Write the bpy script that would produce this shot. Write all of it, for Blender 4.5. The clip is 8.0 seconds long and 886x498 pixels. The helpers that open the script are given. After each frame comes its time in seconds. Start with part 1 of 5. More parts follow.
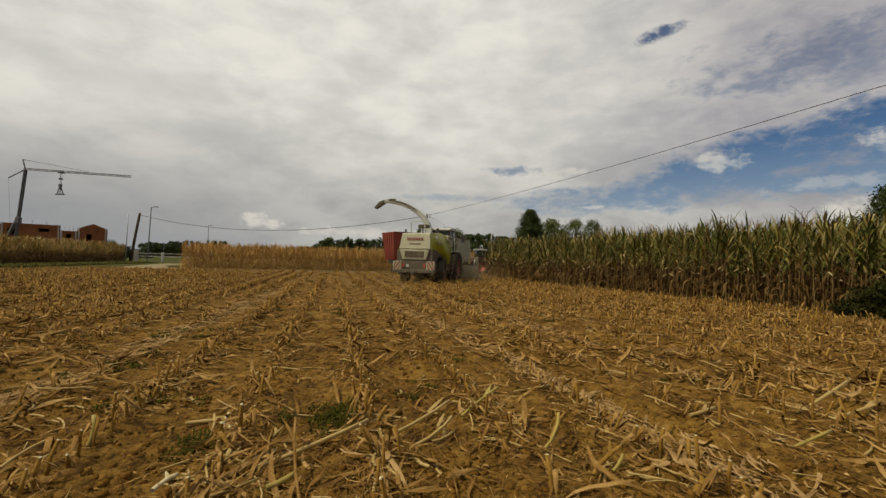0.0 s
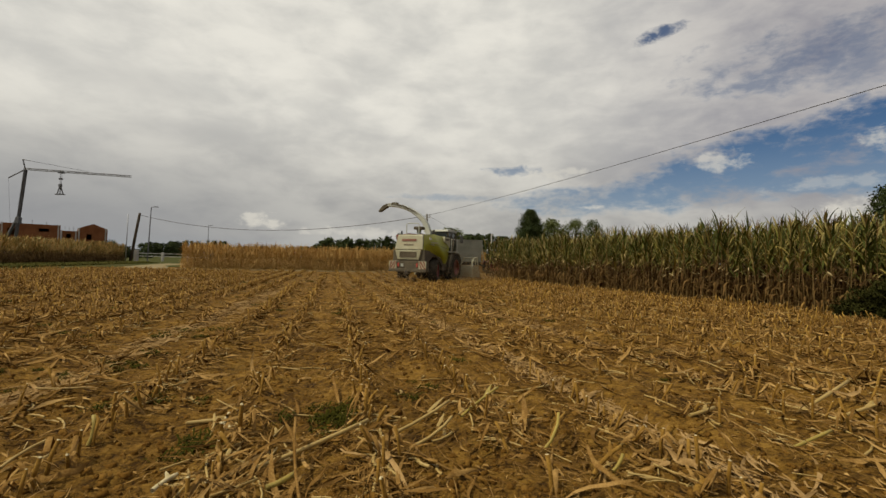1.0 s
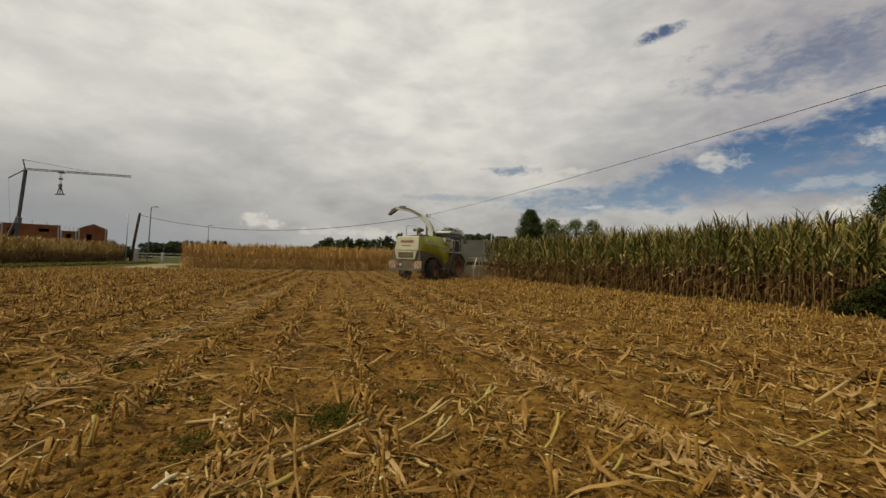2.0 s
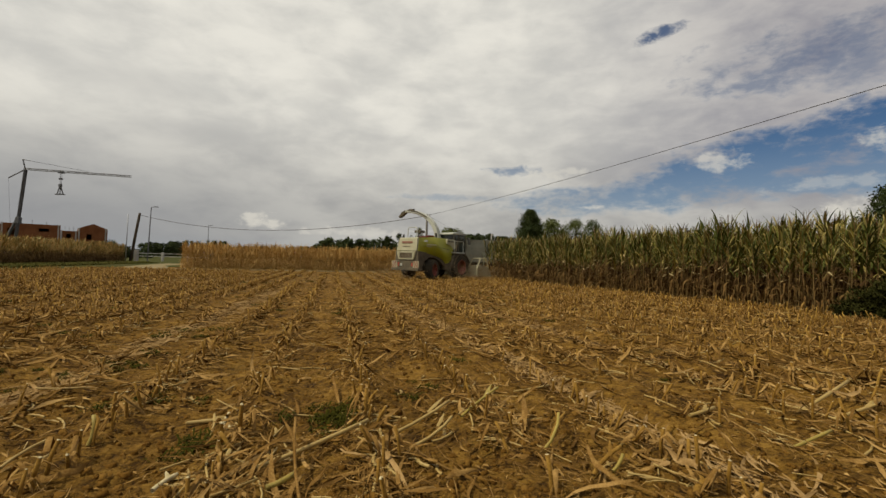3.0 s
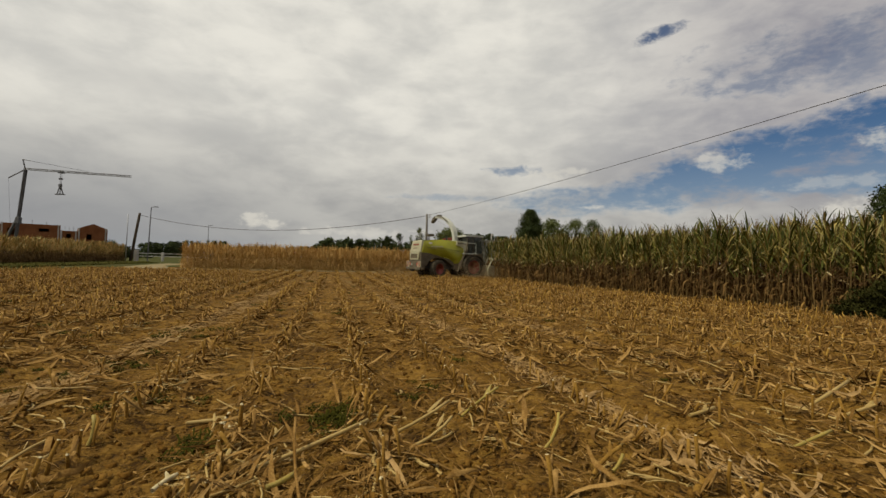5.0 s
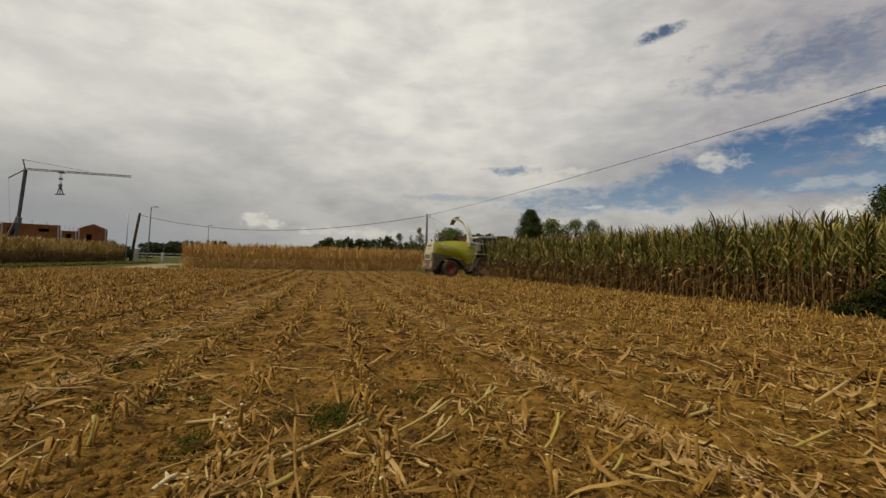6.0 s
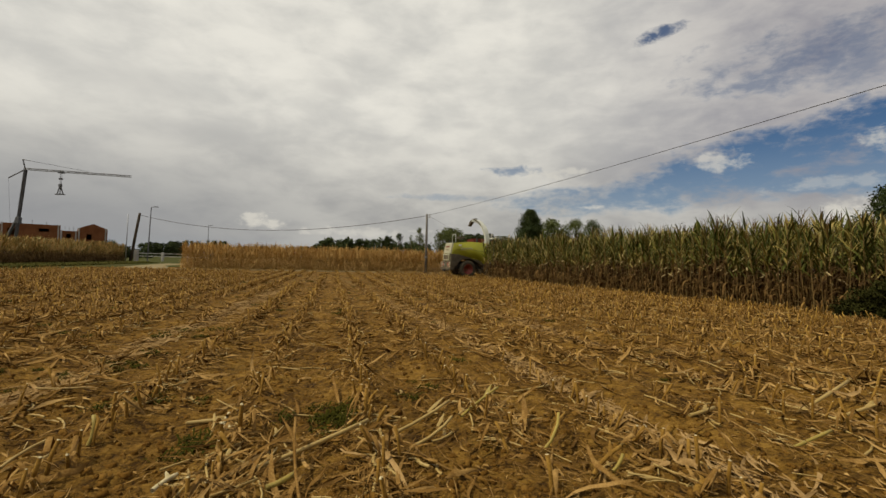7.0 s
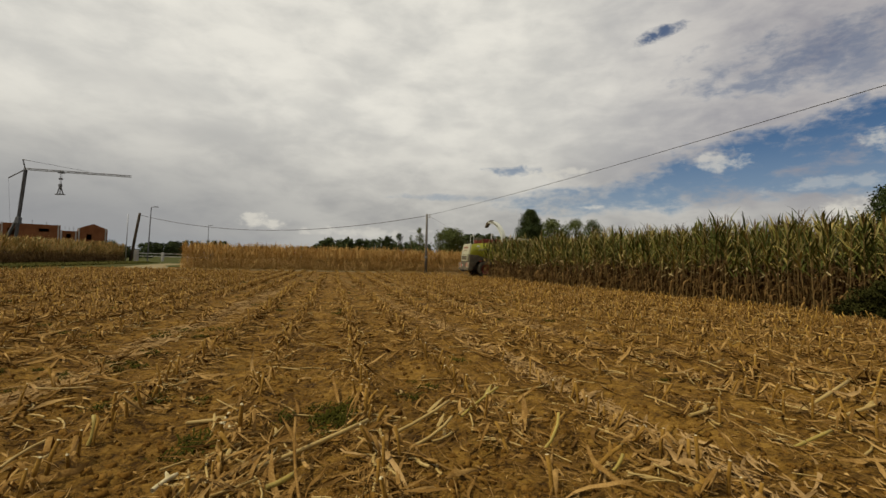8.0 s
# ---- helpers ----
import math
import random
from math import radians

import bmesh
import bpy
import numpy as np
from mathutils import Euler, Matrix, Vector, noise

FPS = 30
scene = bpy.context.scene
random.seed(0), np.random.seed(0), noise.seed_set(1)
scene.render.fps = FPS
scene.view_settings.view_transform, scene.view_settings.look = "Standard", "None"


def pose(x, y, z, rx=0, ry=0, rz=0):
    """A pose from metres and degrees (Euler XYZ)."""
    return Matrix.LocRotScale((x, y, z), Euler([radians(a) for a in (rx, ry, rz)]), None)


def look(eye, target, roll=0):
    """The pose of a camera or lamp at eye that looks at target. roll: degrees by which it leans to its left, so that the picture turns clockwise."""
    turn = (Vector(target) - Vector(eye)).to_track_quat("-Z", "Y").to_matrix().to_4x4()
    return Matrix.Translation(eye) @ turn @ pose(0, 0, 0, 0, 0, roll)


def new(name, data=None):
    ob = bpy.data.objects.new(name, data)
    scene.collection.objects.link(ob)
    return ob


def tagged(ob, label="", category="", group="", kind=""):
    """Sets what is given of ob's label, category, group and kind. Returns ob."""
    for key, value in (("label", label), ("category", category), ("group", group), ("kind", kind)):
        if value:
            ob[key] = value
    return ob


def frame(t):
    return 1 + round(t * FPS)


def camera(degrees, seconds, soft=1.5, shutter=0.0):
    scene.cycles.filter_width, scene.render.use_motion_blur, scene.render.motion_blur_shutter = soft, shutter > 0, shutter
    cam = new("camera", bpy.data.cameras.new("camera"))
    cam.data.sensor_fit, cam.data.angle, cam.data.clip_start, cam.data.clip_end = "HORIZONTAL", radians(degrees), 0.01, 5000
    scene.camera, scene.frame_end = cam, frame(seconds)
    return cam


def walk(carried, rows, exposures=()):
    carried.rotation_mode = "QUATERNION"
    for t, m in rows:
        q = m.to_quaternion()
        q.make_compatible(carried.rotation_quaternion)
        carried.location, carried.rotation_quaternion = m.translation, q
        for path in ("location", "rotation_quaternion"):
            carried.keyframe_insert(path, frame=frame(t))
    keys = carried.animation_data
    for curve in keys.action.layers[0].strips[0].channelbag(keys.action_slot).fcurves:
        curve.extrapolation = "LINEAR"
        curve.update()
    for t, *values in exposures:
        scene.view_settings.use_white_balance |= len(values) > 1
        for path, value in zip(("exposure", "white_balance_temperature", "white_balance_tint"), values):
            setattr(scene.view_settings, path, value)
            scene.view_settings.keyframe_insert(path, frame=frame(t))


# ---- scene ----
import collections

cam = camera(90, 8.0, soft=1.5, shutter=0.3)
EYE = (0.0, 0.0, 1.30)
STAND = look(EYE, (0.0, 100.0, 3.98), roll=1.5)
walk(cam, [(0.0, STAND), (8.0, STAND)], exposures=[(0.0, 0.0, 7050, 7), (8.0, 0.0, 7050, 7)])

# ---- light: broken cloud cover with a hazy sun ----
SUN_EL, SUN_AZ = radians(56), radians(-105)
world = bpy.data.worlds.new("sky")
scene.world = world
world.use_nodes = True
wt = world.node_tree
wt.nodes.clear()


class Net:
    """Short hand for building node trees."""

    def __init__(self, tree):
        self.tree = tree

    def node(self, kind):
        return self.tree.nodes.new(kind)

    def link(self, value, socket):
        if isinstance(value, bpy.types.NodeSocket):
            self.tree.links.new(value, socket)
        elif value is not None:
            socket.default_value = value

    def math(self, op, a, b=None, c=None, clamp=False):
        n = self.node("ShaderNodeMath")
        n.operation, n.use_clamp = op, clamp
        for v, s in zip((a, b, c), n.inputs):
            self.link(v, s)
        return n.outputs[0]

    def step(self, v, lo, hi):
        n = self.node("ShaderNodeMapRange")
        n.interpolation_type = "SMOOTHSTEP"
        self.link(v, n.inputs[0])
        n.inputs[1].default_value, n.inputs[2].default_value = lo, hi
        return n.outputs[0]

    def noise(self, vec, scale, detail=4, rough=0.55, dist=0.0):
        n = self.node("ShaderNodeTexNoise")
        self.link(vec, n.inputs["Vector"])
        n.inputs["Scale"].default_value, n.inputs["Detail"].default_value = scale, detail
        n.inputs["Roughness"].default_value, n.inputs["Distortion"].default_value = rough, dist
        return n.outputs[0]

    def mix(self, f, a, b, blend="MIX"):
        n = self.node("ShaderNodeMix")
        n.data_type, n.blend_type = "RGBA", blend
        self.link(f, n.inputs[0])
        for v, s in ((a, n.inputs[6]), (b, n.inputs[7])):
            self.link((*v, 1) if isinstance(v, tuple) and len(v) == 3 else v, s)
        return n.outputs[2]

    def join(self, x, y, z=0.0):
        n = self.node("ShaderNodeCombineXYZ")
        for v, s in zip((x, y, z), n.inputs):
            self.link(v, s)
        return n.outputs[0]


def build_sky():
    k = Net(wt)
    geo = k.node("ShaderNodeTexCoord")
    sep = k.node("ShaderNodeSeparateXYZ")
    k.link(geo.outputs["Generated"], sep.inputs[0])
    dx, dy, dz = sep.outputs
    az = k.math("ARCTAN2", dx, dy)
    el = k.math("ARCSINE", dz)
    # billowing layer: broad masses, lumps and ragged detail, drawn out along the horizon
    wide = k.join(az, k.math("MULTIPLY", el, 2.3), 0.0)
    big = k.noise(wide, 2.6, 3, 0.5, 0.3)
    mid = k.noise(wide, 7.5, 5, 0.55, 0.25)
    fine = k.noise(k.join(az, k.math("MULTIPLY", el, 2.0), 0.3), 15.0, 6, 0.6, 0.2)
    wob = k.math("SUBTRACT", k.math("ADD", k.math("MULTIPLY", fine, 0.5), k.math("MULTIPLY", mid, 0.5)), 0.5)

    rag = k.math("SUBTRACT", k.noise(k.join(az, k.math("MULTIPLY", el, 2.0), 2.1), 34.0, 6, 0.62, 0.4), 0.5)

    def patch(a0, e0, wa, we, tilt=0.0):
        """A soft opening round one direction."""
        ua = k.math("SUBTRACT", az, a0)
        ue = k.math("SUBTRACT", k.math("SUBTRACT", el, e0), k.math("MULTIPLY", ua, tilt))
        d = k.math("ADD", k.math("POWER", k.math("ABSOLUTE", k.math("DIVIDE", ua, wa)), 2.0),
                   k.math("POWER", k.math("ABSOLUTE", k.math("DIVIDE", ue, we)), 2.0))
        return k.math("SUBTRACT", 1.0, d)

    def hole(p, spread, edge, torn=1.2):
        return k.step(k.math("ADD", k.math("ADD", p, k.math("MULTIPLY", wob, spread)), k.math("MULTIPLY", rag, torn)), 0.0, edge)

    gaps = [hole(patch(0.76, 0.222, 0.29, 0.068, 0.08), 3.4, 0.95),
            hole(patch(0.58, 0.180, 0.32, 0.062, 0.16), 3.4, 1.0),
            k.math("MULTIPLY", hole(patch(0.38, 0.142, 0.28, 0.040, 0.06), 3.4, 1.1), 0.95),
            k.math("MULTIPLY", hole(patch(0.74, 0.160, 0.28, 0.044, 0.0), 3.4, 1.0), 0.95),
            k.math("MULTIPLY", hole(patch(0.152, 0.203, 0.080, 0.012, 0.0), 4.0, 1.6, 4.0), 0.7),
            k.math("MULTIPLY", hole(patch(0.447, 0.447, 0.054, 0.014, 0.16), 3.0, 1.1, 2.6), 0.9),
            k.math("MULTIPLY", hole(patch(0.66, 0.365, 0.20, 0.060, 0.0), 7.0, 1.6, 2.0), 0.6),
            k.math("MULTIPLY", hole(patch(0.78, 0.34, 0.12, 0.05, 0.0), 6.0, 1.6, 2.0), 0.5),
            k.math("MULTIPLY", hole(patch(0.06, 0.142, 0.18, 0.010, 0.0), 4.0, 1.4, 2.5), 0.5)]
    blue = gaps[0]
    for g in gaps[1:]:
        blue = k.math("MAXIMUM", blue, g)
    # small bright cumulus low over the land and inside the gap
    puff_noise = k.noise(k.join(k.math("MULTIPLY", az, 5.0), k.math("MULTIPLY", el, 8.0), 1.7), 6.0, 5, 0.6, 0.2)
    pw = k.math("SUBTRACT", puff_noise, 0.5)

    def puff(a0, e0, wa, we):
        return k.step(k.math("ADD", patch(a0, e0, wa, we), k.math("MULTIPLY", pw, 5.5)), 0.0, 1.4)

    puffs = [k.math("MULTIPLY", puff(0.550, 0.204, 0.062, 0.022), 0.8), puff(-0.388, 0.072, 0.060, 0.020), k.math("MULTIPLY", puff(0.776, 0.212, 0.026, 0.018), 0.8),
             puff(0.765, 0.100, 0.075, 0.034), k.math("MULTIPLY", puff(0.73, 0.147, 0.12, 0.014), 0.4),
             k.math("MULTIPLY", puff(0.24, 0.196, 0.08, 0.014), 0.7), puff(0.320, 0.122, 0.024, 0.006), k.math("MULTIPLY", puff(-0.17, 0.060, 0.2, 0.012), 0.6)]
    white = puffs[0]
    for p in puffs[1:]:
        white = k.math("MAXIMUM", white, p)
    sky = k.node("ShaderNodeTexSky")
    sky.sky_type, sky.sun_disc = "NISHITA", False
    sky.sun_elevation, sky.sun_rotation = SUN_EL, SUN_AZ
    clear = k.mix(1.0, sky.outputs[0], (0.027, 0.041, 0.058), "MULTIPLY")
    clear = k.mix(k.math("MULTIPLY", k.step(k.math("MULTIPLY", el, -1.0), -0.27, -0.09), 0.5), clear, (0.30, 0.37, 0.47))
    # cloud brightness: bright aloft, leaden towards the horizon away from the sun
    tone = k.math("ADD", k.math("ADD", k.math("MULTIPLY", big, 0.50), k.math("MULTIPLY", mid, 0.38)), k.math("MULTIPLY", fine, 0.12))
    tone = k.step(tone, 0.36, 0.62)
    high = k.step(el, 0.06, 0.34)
    bright = k.mix(high, (0.53, 0.53, 0.53), (0.77, 0.765, 0.755))
    dark = k.mix(high, (0.33, 0.335, 0.355), (0.56, 0.565, 0.575))
    cloud = k.mix(tone, dark, bright)
    # thinner, greyer cloud towards the open sky
    thin = k.math("MULTIPLY", k.step(az, 0.12, 0.75), k.step(el, 0.05, 0.20))
    cloud = k.mix(k.math("MULTIPLY", thin, 0.95), cloud, k.mix(tone, (0.225, 0.23, 0.30), (0.455, 0.445, 0.475)))
    # leaden bank low on the far side
    leaden = k.math("MULTIPLY", k.step(k.math("MULTIPLY", az, -1.0), 0.0, 0.72), k.step(k.math("MULTIPLY", el, -1.0), -0.27, -0.02))
    cloud = k.mix(k.math("MULTIPLY", leaden, 0.82), cloud, (0.238, 0.252, 0.292))
    lump = [k.step(k.math("ADD", patch(a0, e0, wa, we), k.math("MULTIPLY", wob, 3.0)), 0.0, 1.6) for a0, e0, wa, we in
            ((-0.24, 0.36, 0.07, 0.020), (-0.05, 0.245, 0.05, 0.018), (0.185, 0.265, 0.06, 0.018), (-0.50, 0.235, 0.16, 0.030), (0.05, 0.30, 0.05, 0.012), (-0.62, 0.31, 0.14, 0.04))]
    shade = lump[0]
    for g in lump[1:]:
        shade = k.math("MAXIMUM", shade, g)
    cloud = k.mix(k.math("MULTIPLY", shade, 0.38), cloud, (0.40, 0.405, 0.43))
    col = k.mix(blue, cloud, clear)
    col = k.mix(k.math("MULTIPLY", white, 0.75), col, (0.66, 0.645, 0.62))
    # haze at the horizon and a dull ground half
    col = k.mix(k.step(k.math("MULTIPLY", el, -1.0), -0.05, 0.02), col, (0.30, 0.33, 0.37))
    bg = k.node("ShaderNodeBackground")
    k.link(col, bg.inputs[0])
    bg.inputs[1].default_value = 1.0
    out = k.node("ShaderNodeOutputWorld")
    k.link(bg.outputs[0], out.inputs[0])


build_sky()
sun = new("sun", bpy.data.lights.new("sun", "SUN"))
sun.data.energy, sun.data.angle, sun.data.color = 3.1, radians(3), (1.0, 0.93, 0.80)
sun.matrix_world = look((60 * math.sin(SUN_AZ), 60 * math.cos(SUN_AZ), 60 * math.tan(SUN_EL)), (0, 0, 0))


# ---- materials ----
def material(name, colours, rough=0.8, metal=0.0, scale=4.0, grain=60.0, bump=0.15, island=0.0, spots=None, piece=0.0, sheen=0.0):
    """A surface whose colour drifts between the given ones at two scales, with fine relief."""
    m = bpy.data.materials.new(name)
    m.use_nodes = True
    k = Net(m.node_tree)
    b = m.node_tree.nodes["Principled BSDF"]
    tc = k.node("ShaderNodeTexCoord").outputs["Object"]
    n1 = k.noise(tc, scale, 4, 0.6)
    n2 = k.noise(tc, grain, 4, 0.65)
    f = k.math("ADD", k.math("MULTIPLY", n1, 0.6), k.math("MULTIPLY", n2, 0.4))
    f = k.step(f, 0.34, 0.66)
    if island:
        r = k.node("ShaderNodeNewGeometry").outputs["Random Per Island"]
        f = k.math("ADD", k.math("MULTIPLY", f, 1 - island), k.math("MULTIPLY", r, island))
    if piece:
        r = k.node("ShaderNodeObjectInfo").outputs["Random"]
        f = k.math("ADD", k.math("MULTIPLY", f, 1 - piece), k.math("MULTIPLY", r, piece))
    ramp = k.node("ShaderNodeValToRGB")
    el = ramp.color_ramp.elements
    while len(el) < len(colours):
        el.new(0.5)
    for i, c in enumerate(colours):
        el[i].position, el[i].color = i / max(1, len(colours) - 1), (*c, 1)
    k.link(f, ramp.inputs[0])
    col = ramp.outputs[0]
    if spots:
        sc, sscale, lo, hi = spots
        col = k.mix(k.step(k.noise(tc, sscale, 5, 0.6), lo, hi), col, sc)
    k.link(col, b.inputs["Base Color"])
    b.inputs["Roughness"].default_value, b.inputs["Metallic"].default_value = rough, metal
    b.inputs["Specular IOR Level"].default_value = 0.5 if rough < 0.7 else (0.15 if rough < 0.85 else 0.04)
    if bump:
        bp = k.node("ShaderNodeBump")
        bp.inputs["Strength"].default_value, bp.inputs["Distance"].default_value = bump, 0.02
        k.link(n2, bp.inputs["Height"])
        k.link(bp.outputs[0], b.inputs["Normal"])
    return m


M = {}
def soil_material():
    """Dry crumbling loam: damp hollows darkened further for the shade between clods, pale crusts, crumbs of two sizes.
    """
    m = bpy.data.materials.new("soil")
    m.use_nodes = True
    k = Net(m.node_tree)
    b = m.node_tree.nodes["Principled BSDF"]
    tc = k.node("ShaderNodeTexCoord").outputs["Object"]
    crust = k.noise(tc, 1.3, 5, 0.62)
    clod = k.noise(tc, 9.0, 5, 0.62, 0.4)
    crumb = k.noise(tc, 42.0, 5, 0.68)
    grit = k.noise(tc, 160.0, 3, 0.6)
    v = k.math("ADD", k.math("ADD", k.math("MULTIPLY", crust, 0.34), k.math("MULTIPLY", clod, 0.36)), k.math("MULTIPLY", crumb, 0.30))
    col = k.mix(k.step(v, 0.40, 0.53), (0.034, 0.0156, 0.0030), (0.160, 0.084, 0.0145))
    col = k.mix(k.step(v, 0.50, 0.63), col, (0.285, 0.161, 0.0330))
    col = k.mix(k.math("MULTIPLY", k.step(k.noise(tc, 0.45, 5, 0.6), 0.56, 0.74), 0.55), col, (0.050, 0.046, 0.007))
    k.link(col, b.inputs["Base Color"])
    b.inputs["Roughness"].default_value, b.inputs["Specular IOR Level"].default_value = 0.95, 0.1
    height = k.math("ADD", k.math("MULTIPLY", clod, 1.0), k.math("ADD", k.math("MULTIPLY", crumb, 0.45), k.math("MULTIPLY", grit, 0.12)))
    bp = k.node("ShaderNodeBump")
    bp.inputs["Strength"].default_value, bp.inputs["Distance"].default_value = 1.0, 0.05
    k.link(height, bp.inputs["Height"])
    k.link(bp.outputs[0], b.inputs["Normal"])
    return m


M["soil"] = soil_material()
M["straw"] = material("dry_maize_leaf", [(0.0516, 0.0249, 0.0055), (0.1739, 0.0937, 0.0252), (0.4488, 0.2847, 0.1040)], 0.85, scale=6, grain=90, island=0.65)
M["pale"] = material("pale_cut_stalk", [(0.264, 0.1672, 0.0396), (0.4136, 0.2948, 0.0968)], 0.65, scale=8, grain=120, island=0.5)
M["dull_leaf"] = material("dull_dry_leaf", [(0.1746, 0.0999, 0.0328), (0.3904, 0.2546, 0.1095)], 0.85, scale=5, grain=70, island=0.3)
M["dark_steel"] = material("dark_grey_steel", [(0.055, 0.058, 0.062), (0.10, 0.103, 0.108)], 0.6, scale=2, grain=30, bump=0.05)
M["dusty_grey"] = material("dust_covered_grey_steel", [(0.13, 0.105, 0.068), (0.21, 0.175, 0.12)], 0.8, scale=1.2, grain=24, bump=0.08)
M["clod"] = material("soil_crumbs", [(0.0640, 0.0292, 0.0056), (0.1384, 0.0690, 0.0139), (0.2075, 0.1123, 0.0259)], 0.95, scale=4, grain=60, bump=0.6, island=0.6)
M["dust"] = material("airborne_dust", [(0.26, 0.185, 0.10), (0.36, 0.27, 0.16)], 0.95, scale=2, grain=10, bump=0.0, island=0.7)
M["pith"] = material("white_pith", [(0.44, 0.3608, 0.1848), (0.5808, 0.5016, 0.3168)], 0.9, scale=30, grain=200)
M["stub"] = material("stubble_stalk", [(0.0491, 0.0229, 0.0039), (0.2164, 0.1152, 0.0192), (0.5029, 0.3139, 0.0736)], 0.8, scale=7, grain=80, island=0.6)
M["yellowgreen"] = material("yellow_green_stalk", [(0.22, 0.160, 0.022), (0.36, 0.270, 0.052)], 0.55, scale=9, grain=90)
M["green_leaf"] = material("green_maize_leaf", [(0.026, 0.034, 0.006), (0.070, 0.078, 0.0130), (0.180, 0.160, 0.030)], 0.75, scale=1.2, grain=30, island=0.7)
M["turning_leaf"] = material("turning_maize_leaf", [(0.1032, 0.0946, 0.0172), (0.2236, 0.172, 0.02924), (0.3096, 0.2322, 0.0516)], 0.65, scale=1.5, grain=30, island=0.7)
M["dead_leaf"] = material("withered_maize_leaf", [(0.036, 0.0175, 0.0044), (0.100, 0.053, 0.0145), (0.27, 0.170, 0.058)], 0.8, scale=1.5, grain=30, island=0.7)
M["maize_stalk"] = material("maize_stalk", [(0.085, 0.050, 0.016), (0.25, 0.165, 0.062)], 0.7, scale=2, grain=30, island=0.6)
M["husk"] = material("pale_husk", [(0.38, 0.29, 0.13), (0.52, 0.42, 0.22)], 0.75, scale=6, grain=60, island=0.5)
M["ripe_leaf"] = material("ripe_maize_leaf", [(0.24, 0.130, 0.034), (0.42, 0.255, 0.078), (0.57, 0.39, 0.15)], 0.8, scale=0.5, grain=12, island=0.7)
M["ripe_dark"] = material("ripe_maize_shade_leaf", [(0.19, 0.105, 0.027), (0.33, 0.195, 0.056)], 0.85, scale=0.7, grain=12, island=0.7)
M["grass"] = material("verge_grass", [(0.022, 0.024, 0.005), (0.045, 0.044, 0.009), (0.085, 0.072, 0.016)], 0.9, scale=0.4, grain=9, island=0.5)
M["meadow"] = material("meadow", [(0.034, 0.038, 0.008), (0.062, 0.062, 0.014)], 0.9, scale=0.2, grain=4)
M["gravel"] = material("pale_gravel", [(0.17, 0.135, 0.070), (0.25, 0.205, 0.12)], 0.95, scale=0.8, grain=14, bump=0.4)
M["leafage"] = material("tree_leaves", [(0.014, 0.024, 0.007), (0.034, 0.050, 0.013), (0.072, 0.088, 0.024)], 0.75, scale=0.6, grain=6, island=0.6)
M["leafage_light"] = material("olive_tree_leaves", [(0.045, 0.060, 0.016), (0.085, 0.105, 0.028), (0.14, 0.15, 0.045)], 0.75, scale=0.6, grain=6, island=0.6)
M["bark"] = material("bark", [(0.05, 0.04, 0.03), (0.10, 0.08, 0.06)], 0.9, scale=2, grain=20, bump=0.5)
M["weed"] = material("weed_leaves", [(0.0225, 0.0223, 0.0020), (0.0465, 0.0432, 0.0048)], 0.85, scale=6, grain=50, island=0.6)
# weed leaves of the thicket, with the shade they stand in mixed into the colour
M["shaded_weed"] = material("shaded_weed_leaves", [(0.018, 0.019, 0.005), (0.042, 0.042, 0.010)], 0.9, scale=2, grain=30, island=0.6)
M["wood"] = material("weathered_pole_wood", [(0.045, 0.036, 0.026), (0.10, 0.08, 0.058)], 0.9, scale=1.5, grain=25, bump=0.3)
M["concrete"] = material("concrete", [(0.30, 0.28, 0.25), (0.42, 0.40, 0.36)], 0.9, scale=1.5, grain=20, bump=0.2)
M["brick"] = material("brick_wall", [(0.150, 0.056, 0.024), (0.22, 0.092, 0.040)], 0.9, scale=0.5, grain=5, bump=0.2)
M["steel"] = material("galvanised_steel", [(0.20, 0.21, 0.22), (0.32, 0.33, 0.34)], 0.5, 0.6, scale=2, grain=30, bump=0.05)
M["cable"] = material("black_cable", [(0.03, 0.03, 0.033), (0.05, 0.05, 0.05)], 0.6, scale=5, grain=40, bump=0.0)
M["white_paint"] = material("white_fence_paint", [(0.36, 0.35, 0.31), (0.48, 0.47, 0.42)], 0.7, scale=2, grain=30, bump=0.1)
M["lime"] = material("lime_green_paint", [(0.240, 0.242, 0.014), (0.300, 0.300, 0.022)], 0.42, scale=0.9, grain=25, bump=0.02, spots=((0.30, 0.29, 0.08), 1.3, 0.55, 0.8))
M["cream"] = material("dusty_cream_paint", [(0.31, 0.295, 0.185), (0.40, 0.385, 0.26)], 0.55, scale=0.9, grain=25, bump=0.02, spots=((0.35, 0.31, 0.19), 1.6, 0.52, 0.75))
M["spout"] = material("worn_grey_spout_paint", [(0.3496, 0.3588, 0.3036), (0.46, 0.4692, 0.4048)], 0.5, scale=1.2, grain=30, bump=0.03)
M["dark_panel"] = material("dusty_charcoal_panel", [(0.0700, 0.0610, 0.0434), (0.1400, 0.1171, 0.0775)], 0.7, scale=1.1, grain=25, bump=0.05)
M["black"] = material("black_plastic", [(0.018, 0.018, 0.016), (0.04, 0.038, 0.032)], 0.6, scale=2, grain=40, bump=0.05)
M["rubber"] = material("dusty_tyre_rubber", [(0.035, 0.032, 0.026), (0.085, 0.072, 0.050)], 0.9, scale=2.0, grain=30, bump=0.2)
M["rim_red"] = material("red_rim_paint", [(0.19, 0.030, 0.020), (0.27, 0.046, 0.030)], 0.6, scale=2, grain=30, bump=0.02, spots=((0.14, 0.07, 0.035), 3.0, 0.48, 0.75))
